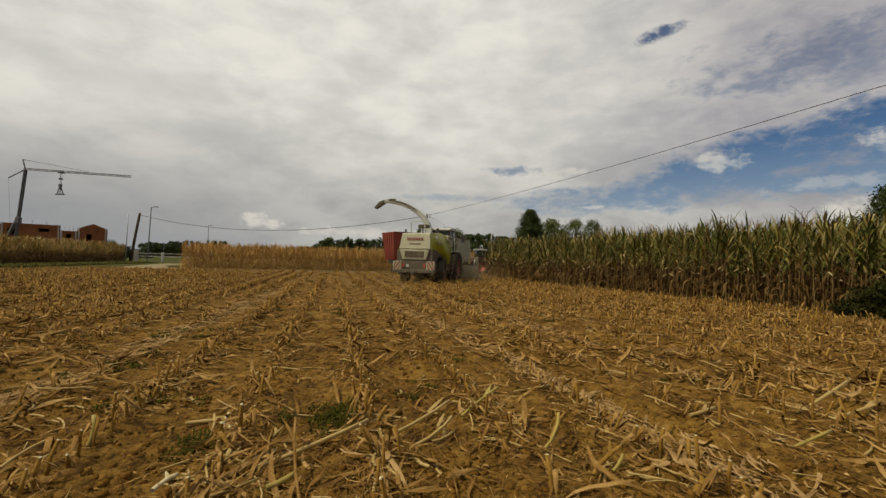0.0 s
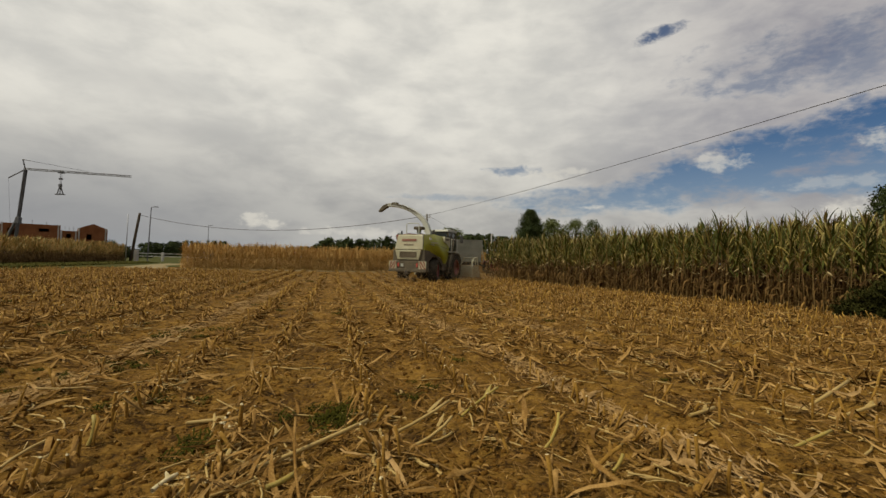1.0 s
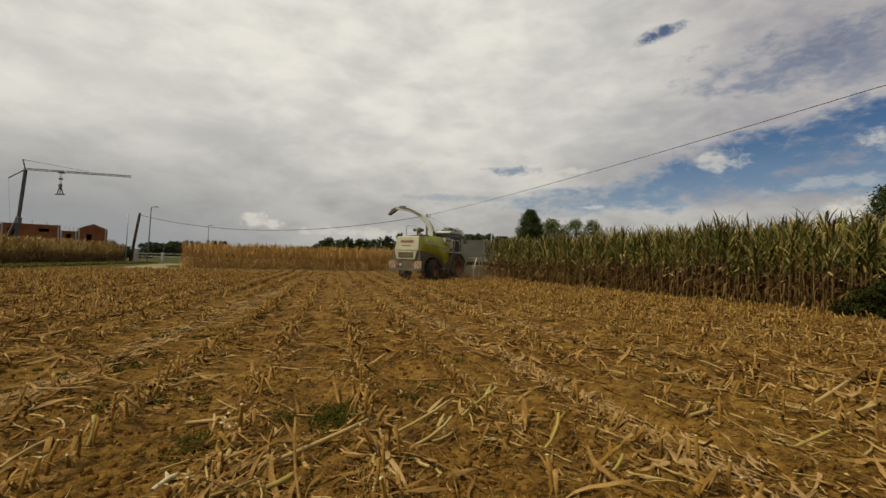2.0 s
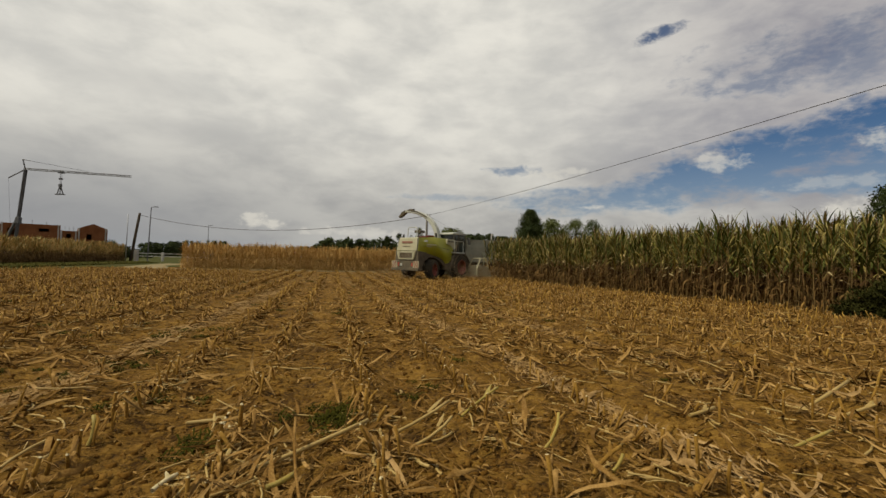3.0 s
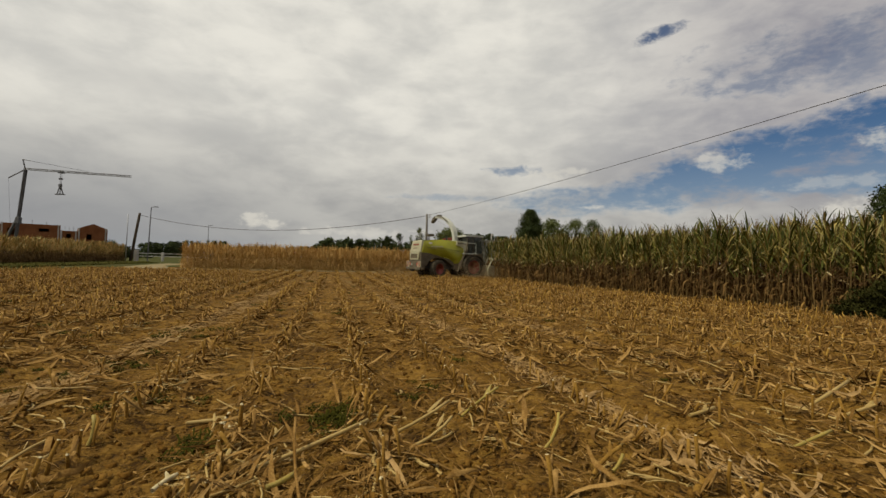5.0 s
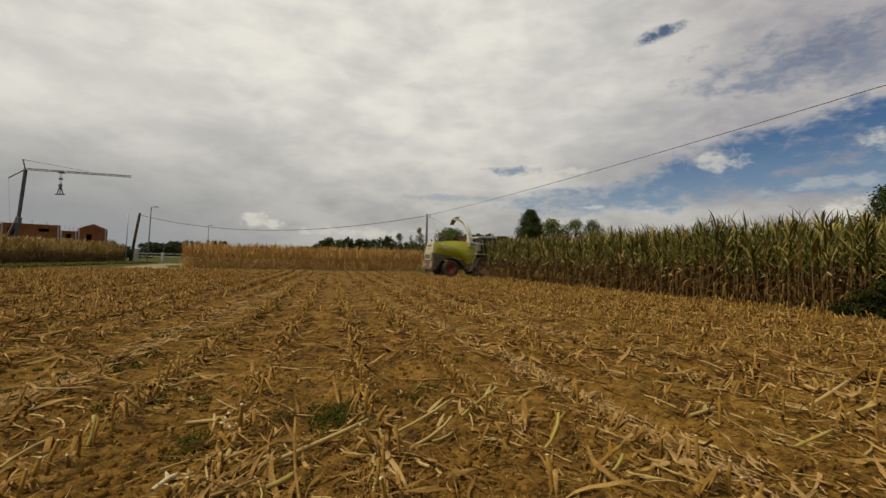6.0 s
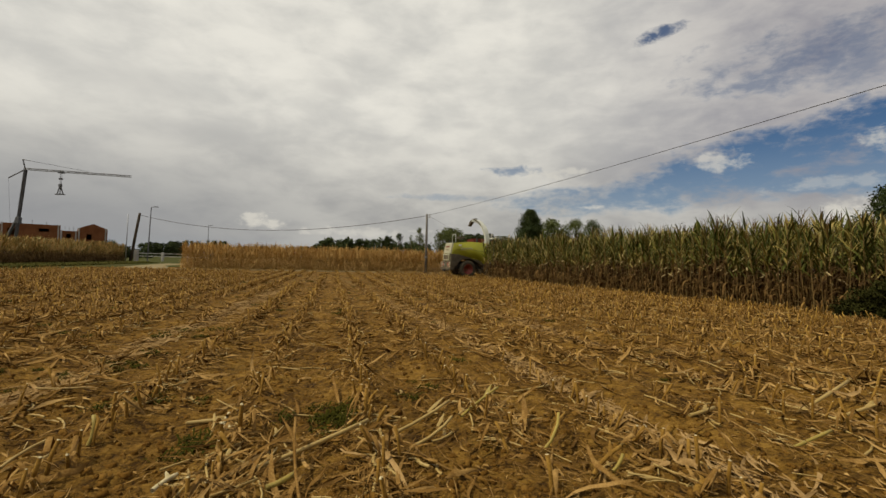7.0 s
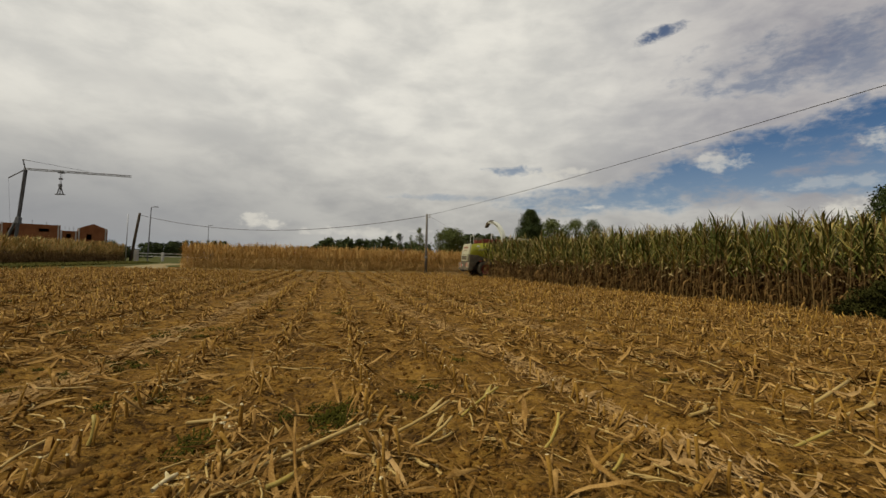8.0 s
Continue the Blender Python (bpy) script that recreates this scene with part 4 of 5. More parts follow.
def build_harvester():
    h = thing("forage_harvester", "lime green and cream self-propelled forage harvester driving through stubble", "harvester")
    bm = bmesh.new()
    box(bm, -0.62, 0.62, -1.35, 4.6, 0.72, 1.2, 0.03)
    part("chassis", bm, M["black"], h)
    # engine cover: side outline with a raked tail and a belly falling to the front
    outline = [(-1.62, 2.05), (-1.40, 2.98), (-1.25, 3.05), (0.2, 3.16), (1.7, 3.10), (2.15, 2.95), (2.30, 2.3), (2.1, 1.55), (1.75, 1.22), (1.35, 1.2), (0.9, 1.62), (-0.4, 1.86)]
    for s in (-1, 1):
        bm = bmesh.new()
        prism(bm, outline, s * 0.82, s * 1.16, 0.06, 3)
        for v in bm.verts:
            if abs(v.co.x) > 1.0:
                v.co.x -= s * max(0.0, v.co.z - 2.5) * 0.42
                v.co.x -= s * max(0.0, -0.6 - v.co.y) * 0.10
        flank = part("side_panel", bm, M["lime"], h, "lime green engine side panel", True)
        bm = bmesh.new()
        tube(bm, [(s * 1.175, -1.2, 2.45), (s * 1.19, 0.4, 2.42), (s * 1.18, 1.9, 2.25)], 0.012, 6)
        part("panel_crease", bm, M["dark_panel"], flank)
        bm = bmesh.new()
        box(bm, s * 1.11 - 0.02, s * 1.11 + 0.02, -1.02, -0.72, 2.74, 2.88, 0.015)
        part("side_lamp", bm, M["lamp_glass"], flank, "round-cornered work lamp")
        bm = bmesh.new()
        box(bm, s * 1.165 - 0.012, s * 1.165 + 0.012, -0.85, 0.25, 2.52, 2.60, 0.004)
        box(bm, s * 1.165 - 0.012, s * 1.165 + 0.012, -0.85, -0.35, 2.40, 2.46, 0.004)
        part("model_mark", bm, M["cream"], flank, "pale lettering bars")
    bm = bmesh.new()
    prism(bm, [(-1.42, 2.9), (-1.2, 3.03), (0.2, 3.15), (1.7, 3.09), (2.2, 2.9), (2.2, 1.9), (0.6, 1.7), (-1.4, 1.9)], -0.84, 0.84, 0.03)
    part("engine_cover", bm, M["cream"], h, "pale dusty engine cover top")
    # tail: upper panel, grille panel, lower dark apron, bumper
    bm = bmesh.new()
    prism(bm, [(-1.74, 2.08), (-1.62, 2.10), (-1.38, 3.02), (-1.48, 3.04), (-1.56, 2.98)], -0.98, 0.98, 0.03)
    for v in bm.verts:
        if v.co.z > 2.6:
            v.co.x *= 0.90
    tail = part("tail_panel", bm, M["cream"], h, "cream tail panel")
    bm = bmesh.new()
    for i in range(6):
        x = -0.52 + i * 0.175
        prism(bm, [(-1.672, 2.62), (-1.650, 2.62), (-1.618, 2.76), (-1.640, 2.76)], x, x + 0.13)
    part("maker_mark", bm, M["faded_red"], tail, "row of red block shapes")
    bm = bmesh.new()
    for i in range(4):
        x = -0.36 + i * 0.18
        prism(bm, [(-1.712, 2.36), (-1.690, 2.36), (-1.675, 2.43), (-1.697, 2.43)], x, x + 0.13)
    part("type_mark", bm, M["dusty_grey"], tail, "row of dark block shapes")
    bm = bmesh.new()
    prism(bm, [(-0.74, 1.44), (0.74, 1.44), (0.93, 2.04), (-0.93, 2.04)], -1.80, -1.60, 0.04, 2, "y")
    grille = part("grille_panel", bm, M["cream"], h, "cream radiator surround")
    bm = bmesh.new()
    box(bm, -0.60, 0.60, -1.815, -1.79, 1.58, 1.94, 0.008)
    part("grille_backing", bm, M["dark_panel"], grille)
    bm = bmesh.new()
    for i in range(7):
        z = 1.60 + i * 0.05
        box(bm, -0.58, 0.58, -1.835, -1.815, z, z + 0.03)
    for i in range(3):
        box(bm, -0.32 + i * 0.30, -0.28 + i * 0.30, -1.838, -1.812, 1.59, 1.93)
    part("grille_bars", bm, M["dusty_grey"], grille, "dusty grey slats")
    bm = bmesh.new()
    prism(bm, [(-1.70, 1.0), (-1.70, 2.06), (-0.2, 1.95), (0.9, 1.72), (1.4, 1.2), (1.2, 1.0), (0.68, 1.45), (0.18, 1.66), (-0.52, 1.66), (-1.0, 1.40), (-1.16, 1.0)], -1.12, 1.12, 0.03)
    part("rear_apron", bm, M["dark_panel"], h, "dusty charcoal lower bodywork over the wheel arch")
    bm = bmesh.new()
    box(bm, -1.32, 1.32, -1.92, -1.45, 0.66, 0.86, 0.04)
    box(bm, -1.28, 1.28, -1.80, -1.40, 0.84, 1.36, 0.03)
    bumper = part("bumper", bm, M["dark_panel"], h, "dark steel rear bumper")
    for s in (-1, 1):
        bm = bmesh.new()
        box(bm, s * 1.04 - 0.26, s * 1.04 + 0.26, -1.86, -1.80, 0.82, 1.34, 0.01)
        board = part("warning_board", bm, M["cream"], bumper, "red and white striped warning board")
        bm = bmesh.new()
        for i in range(-2, 3):
            c = -0.26 + i * 0.24
            pts = []
            for u, v in ((c, 0.83), (c + 0.11, 0.83), (c + 0.11 + 0.36, 1.33), (c + 0.36, 1.33)):
                pts.append((max(-0.255, min(0.255, u)) * -s + s * 1.04, v))
            if max(p[0] for p in pts) - min(p[0] for p in pts) > 0.05:
                prism(bm, pts, -1.868, -1.858, axis="y")
        part("stripes", bm, M["faded_red"], board)
        bm = bmesh.new()
        box(bm, s * 0.66 - 0.05, s * 0.66 + 0.05, -1.85, -1.80, 0.98, 1.22, 0.01)
        part("tail_lamp", bm, M["red"], bumper, "red tail lamp")
    bm = bmesh.new()
    box(bm, -0.48, -0.30, -1.85, -1.80, 0.99, 1.17, 0.01)
    part("number_plate", bm, M["spout"], bumper, "blank pale plate")
    bm = bmesh.new()
    rod(bm, (0, -2.15, 0.62), (0, -1.5, 0.62), 0.06)
    box(bm, -0.12, 0.12, -2.0, -1.8, 0.5, 0.74, 0.02)
    part("tow_hitch", bm, M["black"], h)
    bm = bmesh.new()
    rod(bm, (-1.1, -0.18, 0.74), (1.1, -0.18, 0.74), 0.13, 10)
    rod(bm, (-1.1, 3.1, 0.95), (1.1, 3.1, 0.95), 0.2, 10)
    part("axles", bm, M["black"], h)
    # front fenders, fuel tank flank and steps
    for s in (-1, 1):
        bm = bmesh.new()
        arc = [(3.2 + 1.08 * math.cos(a), 0.95 + 1.08 * math.sin(a)) for a in [math.pi * (0.12 + 0.88 * i / 9) for i in range(10)]]
        inner = [(3.2 + 1.02 * math.cos(a), 0.95 + 1.02 * math.sin(a)) for a in [math.pi * (0.12 + 0.88 * i / 9) for i in range(10)]]
        prism(bm, arc + inner[::-1], s * 0.72, s * 1.42)
        part("fender", bm, M["dark_panel"], h)
        bm = bmesh.new()
        prism(bm, [(1.3, 0.75), (2.1, 0.75), (2.35, 2.2), (1.95, 1.5), (1.4, 1.2)], s * 0.7, s * 1.1, 0.02)
        part("tank", bm, M["dusty_grey"], h, "dusty grey tank flank ahead of the wheel")
        bm = bmesh.new()
        for x in (1.0, 1.42):
            tube(bm, [(s * x, 1.55, 0.55), (s * x, 1.95, 1.6), (s * x, 2.35, 2.3), (s * x, 2.45, 3.0)], 0.035, 6)
        for i in range(5):
            t = i / 5
            rod(bm, (s * 1.0, 1.6 + 0.6 * t, 0.65 + 1.4 * t), (s * 1.42, 1.6 + 0.6 * t, 0.65 + 1.4 * t), 0.03, 6)
        part("ladder", bm, M["dusty_grey"], h, "dusty grey access ladder and handrail")
        bm = bmesh.new()
        tube(bm, [(s * 0.9, 3.9, 3.1), (s * 1.35, 3.9, 3.3), (s * 1.5, 3.9, 3.25)], 0.025, 6)
        box(bm, s * 1.5 - 0.12, s * 1.5 + 0.12, 3.86, 3.94, 2.75, 3.25, 0.03)
        part("mirror", bm, M["black"], h)
        bm = bmesh.new()
        box(bm, s * 1.10 - 0.32, s * 1.10 + 0.32, 2.1, 3.5, 2.02, 2.10, 0.02)
        tube(bm, [(s * 1.38, 2.15, 2.1), (s * 1.38, 2.15, 2.95), (s * 1.38, 3.3, 2.95), (s * 1.38, 3.3, 2.1)], 0.022, 6)
        part("platform", bm, M["spout"], h, "cab platform with rail")
    # cab
    bm = bmesh.new()
    prism(bm, [(2.76, 2.1), (2.72, 3.5), (4.15, 3.5), (4.4, 2.5), (4.25, 2.1)], -0.86, 0.86, 0.05)
    cab = part("cab", bm, M["glass"], h, "dark tinted cab glazing")
    bm = bmesh.new()
    for s in (-1, 1):
        tube(bm, [(s * 0.87, 2.76, 2.1), (s * 0.87, 2.71, 3.5)], 0.045, 6)
        tube(bm, [(s * 0.87, 3.35, 2.1), (s * 0.87, 3.35, 3.55)], 0.035, 6)
        tube(bm, [(s * 0.87, 4.32, 2.1), (s * 0.87, 4.45, 2.5), (s * 0.87, 4.2, 3.55)], 0.04, 6)
    part("cab_posts", bm, M["dark_panel"], cab)
    bm = bmesh.new()
    prism(bm, [(2.5, 3.505), (2.52, 3.63), (3.2, 3.71), (4.3, 3.65), (4.45, 3.56), (4.35, 3.505)], -0.96, 0.96, 0.04)
    part("cab_roof", bm, M["spout"], cab, "pale cab roof")
    bm = bmesh.new()
    box(bm, -0.9, 0.9, 2.5, 4.4, 1.2, 2.12, 0.04)
    part("cab_base", bm, M["dark_panel"], h)
    # pale housing between hood and cab, with a row of dark bars on its flank
    bm = bmesh.new()
    prism(bm, [(1.55, 2.72), (1.62, 3.10), (2.62, 3.06), (2.70, 2.40), (2.35, 2.30), (2.05, 2.66)], -1.10, 1.10, 0.05)
    housing = part("spout_housing", bm, M["cream"], h, "pale housing under the spout")
    for s in (-1, 1):
        bm = bmesh.new()
        for i in range(5):
            box(bm, s * 1.106 - 0.006, s * 1.106 + 0.006, 1.72 + i * 0.15, 1.83 + i * 0.15, 2.84, 2.96)
        part("maker_mark", bm, M["dark_panel"], housing, "row of dark block shapes")
    # spout
    bm = bmesh.new()
    rod(bm, (0, 1.95, 2.9), (0, 1.95, 3.22), 0.34, 16)
    rod(bm, (0, 1.95, 3.18), (0, 1.95, 3.30), 0.28, 16)
    turret = part("turret", bm, M["spout"], h)
    turret.matrix_basis = Matrix.Translation((-0.48, 0.39, 0))
    path = [(0.02, 3.15), (-0.03, 3.50), (-0.16, 3.92), (-0.42, 4.32), (-0.80, 4.68), (-1.30, 5.00), (-1.9, 5.24), (-2.5, 5.37), (-2.95, 5.41), (-3.15, 5.37)]
    bm = bmesh.new()
    rings = []
    for i, (x, z) in enumerate(path):
        q = path[min(i + 1, len(path) - 1)]
        p = path[max(i - 1, 0)]
        d = Vector((q[0] - p[0], 0, q[1] - p[1])).normalized()
        nrm = Vector((-d.z, 0, d.x))
        hw, th = 0.21 - 0.008 * i, 0.19 - 0.010 * i
        rings.append([bm.verts.new(Vector((x, 1.95, z)) + Vector((0, a * hw, 0)) + nrm * b * th) for a, b in ((-1, -1), (1, -1), (1, 0.7), (0.6, 1), (-0.6, 1), (-1, 0.7))])
    for a, b in zip(rings, rings[1:]):
        for j in range(6):
            bm.faces.new((a[j], a[(j + 1) % 6], b[(j + 1) % 6], b[j]))
    bm.faces.new(rings[0])
    bm.faces.new(rings[-1])
    spout = part("spout", bm, M["spout"], h, "long curved pale discharge spout")
    bm = bmesh.new()
    tube(bm, [(-0.9, 1.72, 4.86), (-1.9, 1.75, 5.34), (-2.8, 1.78, 5.50)], 0.03, 6)
    box(bm, -2.75, -2.35, 1.8, 2.1, 5.47, 5.57, 0.02)
    part("spout_ram", bm, M["dark_panel"], spout)
    bm = bmesh.new()
    prism(bm, [(-3.08, 5.51), (-3.45, 5.36), (-3.78, 4.98), (-3.66, 4.90), (-3.40, 5.10), (-3.10, 5.24)], 1.78, 2.12, 0.02, 1, "y")
    part("spout_flap", bm, M["dark_panel"], spout, "dark end flap of the spout")
    # the spout is swung a little back of square
    swing = Matrix.Translation((-0.48, 2.34, -0.24)) @ Matrix.Rotation(radians(2.5), 4, "Z") @ Matrix.Diagonal((1.08, 1, 1.06, 1)) @ Matrix.Translation((0, -1.95, 0))
    spout.matrix_basis = swing
    # rails, beacon and intake on top
    bm = bmesh.new()
    tube(bm, [(-0.52, -1.05, 3.0), (-0.52, -1.05, 3.72), (-0.42, -1.05, 3.80), (0.28, -1.05, 3.80), (0.36, -1.05, 3.74), (0.36, -1.05, 3.0)], 0.03, 6)
    part("guard_rail", bm, M["spout"], h, "bent tube guard rail")
    bm = bmesh.new()
    rod(bm, (0.05, -0.5, 3.05), (0.05, -0.5, 3.45), 0.05, 8)
    box(bm, -0.18, 0.42, -0.75, -0.2, 3.42, 3.62, 0.05)
    part("air_intake", bm, M["dark_panel"], h)
    bm = bmesh.new()
    tube(bm, [(-0.78, -1.2, 2.95), (-0.80, -1.2, 3.15), (-0.80, -1.2, 3.30)], [0.02, 0.07, 0.05], 8)
    part("beacon", bm, M["black"], h, "dark work lamp")
    bm = bmesh.new()
    rod(bm, (0.55, 0.9, 3.1), (0.55, 0.9, 3.5), 0.09, 10)
    part("exhaust", bm, M["black"], h)
    # header
    bm = bmesh.new()
    box(bm, -0.55, 0.55, 3.9, 4.5, 0.5, 1.35, 0.05)
    box(bm, -2.1, 2.1, 4.3, 4.5, 0.30, 1.12, 0.03)
    header = part("maize_header", bm, M["cream"], h, "wide rotary maize header with a pale dusty frame")
    for i in range(4):
        bm = bmesh.new()
        x = -1.56 + 1.04 * i
        rod(bm, (x, 5.15, 0.22), (x, 5.15, 0.62), 0.42, 18)
        for j in range(12):
            a = 6.2832 * j / 12
            box(bm, x + 0.46 * math.cos(a) - 0.04, x + 0.46 * math.cos(a) + 0.04, 5.15 + 0.46 * math.sin(a) - 0.04, 5.15 + 0.46 * math.sin(a) + 0.04, 0.3, 0.36)
        part("gathering_drum", bm, M["rim_red"], header)
    for i in range(5):
        bm = bmesh.new()
        x = -2.08 + 1.04 * i
        prism(bm, [(4.52, 0.2), (4.52, 1.1), (5.2, 0.8), (6.1, 0.25), (6.1, 0.18)], x - 0.11, x + 0.11, 0.02)
        part("divider", bm, M["dusty_grey"], header, "pale pointed crop divider")
    for s in (-1, 1):
        bm = bmesh.new()
        prism(bm, [(3.95, 0.28), (3.95, 0.95), (4.3, 1.14), (5.3, 1.05), (6.0, 0.35), (6.0, 0.22)], s * 2.20, s * 2.34, 0.03)
        part("end_cover", bm, M["cream"], header, "pale end cover")
        bm = bmesh.new()
        tube(bm, [(s * 2.27, 4.05, 1.05), (s * 2.27, 4.45, 1.66), (s * 2.27, 5.30, 1.72), (s * 2.27, 5.65, 0.75)], 0.05, 6)
        tube(bm, [(s * 1.25, 4.4, 1.1), (s * 1.55, 4.42, 1.68), (s * 2.27, 4.45, 1.68)], 0.05, 6)
        tube(bm, [(s * 2.27, 4.9, 1.70), (s * 2.27, 4.95, 1.0)], 0.04, 6)
        part("guard_tube", bm, M["cream"], header, "pale bent tube guard")
    for x in (-1.12, 1.12):
        wheel(h, x, -0.18, 0.74, 0.56, M["rim_red"], 1.0)
        wheel(h, x, 3.1, 0.95, 0.70, M["rim_red"])
    return h


def build_trailer(name, label, mat, length, width, floor, top, flare, bars, rows):
    """A tipping trailer box with sloping sides, ribs, drawbar and wheels; its origin lies under the tail."""
    t = thing(name, label, "trailer")
    hw = width / 2
    bm = bmesh.new()
    lo = [(-hw + flare, 0.25), (hw - flare, 0.25), (hw - flare, length - 0.1), (-hw + flare, length - 0.1)]
    hi = [(-hw, 0), (hw, 0), (hw, length), (-hw, length)]
    a = [bm.verts.new((x, y, floor)) for x, y in lo]
    b = [bm.verts.new((x, y, top)) for x, y in hi]
    bi = [bm.verts.new((x * 0.95, y * 0.97 + 0.06, top)) for x, y in hi]
    ai = [bm.verts.new((x * 0.94, y * 0.96 + 0.07, floor + 0.06)) for x, y in lo]
    bm.faces.new(a)
    bm.faces.new(ai)
    for i in range(4):
        j = (i + 1) % 4
        bm.faces.new((a[i], a[j], b[j], b[i]))
        bm.faces.new((b[i], b[j], bi[j], bi[i]))
        bm.faces.new((bi[i], bi[j], ai[j], ai[i]))
    part("box_body", bm, mat, t)
    def side(u, v, s):
        """Point on a flank: u along, v up."""
        k = v
        return (s * ((hw - flare) * (1 - k) + hw * k + 0.03), 0.25 * (1 - k) + u * (length - 0.1), floor + (top - floor) * k)
    for s in (-1, 1):
        for i in range(bars + 1):
            bm = bmesh.new()
            tube(bm, [side(i / bars, 0, s), side(i / bars, 0.5, s), side(i / bars, 1, s)], 0.055, 4)
            part("side_post", bm, mat, t)
        for j in range(rows + 1):
            bm = bmesh.new()
            tube(bm, [side(0, j / rows, s), side(0.5, j / rows, s), side(1, j / rows, s)], 0.04, 4)
            part("side_rail", bm, mat, t)
    for i in range(6):
        bm = bmesh.new()
        k = -1 + 2 * i / 5
        tube(bm, [(k * (hw - flare - 0.03), 0.22, floor), (k * (hw - 0.04), -0.04, top)], 0.05, 4)
        part("tail_rib", bm, mat, t)
    bm = bmesh.new()
    box(bm, -0.45, 0.45, 0.3, length, floor - 0.35, floor - 0.02, 0.02)
    rod(bm, (0, length, floor - 0.3), (0, length + 1.3, 0.6), 0.08)
    part("frame", bm, M["black"], t)
    for y in (length * 0.28, length * 0.28 + 1.15) if length > 3 else (length * 0.5,):
        for x in (-0.95, 0.95):
            wheel(t, x, y, 0.5, 0.36, M["rim_red"])
    return t


def build_tractor():
    t = thing("tractor", "dark green tractor with red rims pulling a trailer", "tractor")
    bm = bmesh.new()
    prism(bm, [(1.1, 0.9), (1.1, 1.65), (3.1, 1.55), (3.35, 1.35), (3.35, 0.85)], -0.42, 0.42, 0.06)
    part("bonnet", bm, M["tractor_green"], t)
    bm = bmesh.new()
    box(bm, -0.35, 0.35, -0.5, 3.1, 0.55, 1.0, 0.04)
    part("chassis", bm, M["black"], t)
    bm = bmesh.new()
    prism(bm, [(-0.55, 1.3), (-0.45, 2.5), (0.85, 2.5), (1.15, 1.5), (1.1, 1.1)], -0.72, 0.72, 0.05)
    cab = part("cab", bm, M["glass"], t)
    bm = bmesh.new()
    box(bm, -0.8, 0.8, -0.6, 1.0, 2.5, 2.66, 0.05)
    part("cab_roof", bm, M["white_paint"], cab, "white cab roof")
    for s in (-1, 1):
        bm = bmesh.new()
        arc = [(0.9 * math.cos(a), 0.82 + 0.9 * math.sin(a)) for a in [math.pi * (0.1 + 0.8 * i / 8) for i in range(9)]]
        inn = [(0.86 * math.cos(a), 0.82 + 0.86 * math.sin(a)) for a in [math.pi * (0.1 + 0.8 * i / 8) for i in range(9)]]
        prism(bm, arc + inn[::-1], s * 0.65, s * 1.15)
        part("fender", bm, M["rim_red"], t, "dull red fender")
        wheel(t, s * 0.92, 0.0, 0.80, 0.46, M["rim_red"])
        wheel(t, s * 0.85, 2.5, 0.58, 0.36, M["rim_red"])
    bm = bmesh.new()
    rod(bm, (0.3, 1.7, 1.6), (0.3, 1.7, 2.4), 0.05)
    part("exhaust", bm, M["black"], t)
    return t


def resize(root, k):
    """Brings a machine and its wheels to their true size."""
    for ob in root.children:
        ob.matrix_basis = Matrix.Scale(k, 4) @ ob.matrix_basis
    for i, (hub, x, y, r, steer) in enumerate(WHEELS):
        if hub.parent is root:
            WHEELS[i] = (hub, x * k, y * k, r * k, steer)


harvester = build_harvester()
resize(harvester, 0.95)
grey_trailer = build_trailer("grey_trailer", "high-sided green-grey tipping trailer behind a tractor", M["trailer_grey"], 5.2, 2.4, 1.35, 3.5, 0.06, 4, 3)
red_trailer = build_trailer("red_trailer", "dull red ribbed trailer with sloping sides", M["trailer_red"], 2.6, 2.4, 1.35, 3.62, 0.35, 4, 2)
tractor = build_tractor()


# ---- poles, wires, fence, crane, buildings ----
def pole(name, label, x, y, h, r0, r1, mat, lean=(0, 0), fittings=True):
    t = thing(name, label, "pole", pose(x, y, 0))
    bm = bmesh.new()
    tube(bm, [(0, 0, -0.3), (lean[0] * 0.5, lean[1] * 0.5, h * 0.5), (lean[0], lean[1], h)], [r0, (r0 + r1) / 2, r1], 10)
    part("shaft", bm, mat, t, "", True)
    if fittings:
        bm = bmesh.new()
        for k in (0.1, 0.35):
            rod(bm, (lean[0] + r1, lean[1], h - k), (lean[0] + r1 + 0.16, lean[1], h - k), 0.02, 6)
            rod(bm, (lean[0] + r1 + 0.16, lean[1], h - k - 0.06), (lean[0] + r1 + 0.16, lean[1], h - k + 0.10), 0.05, 8)
        part("insulators", bm, M["concrete"], t)
        bm = bmesh.new()
        rod(bm, (0, 0, 1.55), (0, 0, 1.7), r0 * 1.12, 10)
        rod(bm, (0, 0, 2.6), (0, 0, 2.64), r0 * 1.08, 10)
        part("band", bm, M["steel"], t)
    return t


def wire(name, a, b, sag, r, label):
    a, b = Vector(a), Vector(b)
    bm = bmesh.new()
    tube(bm, [a.lerp(b, i / 24) - Vector((0, 0, sag * 4 * (i / 24) * (1 - i / 24))) for i in range(25)], r, 5)
    return solid(name, bm, M["cable"], label, "cable")


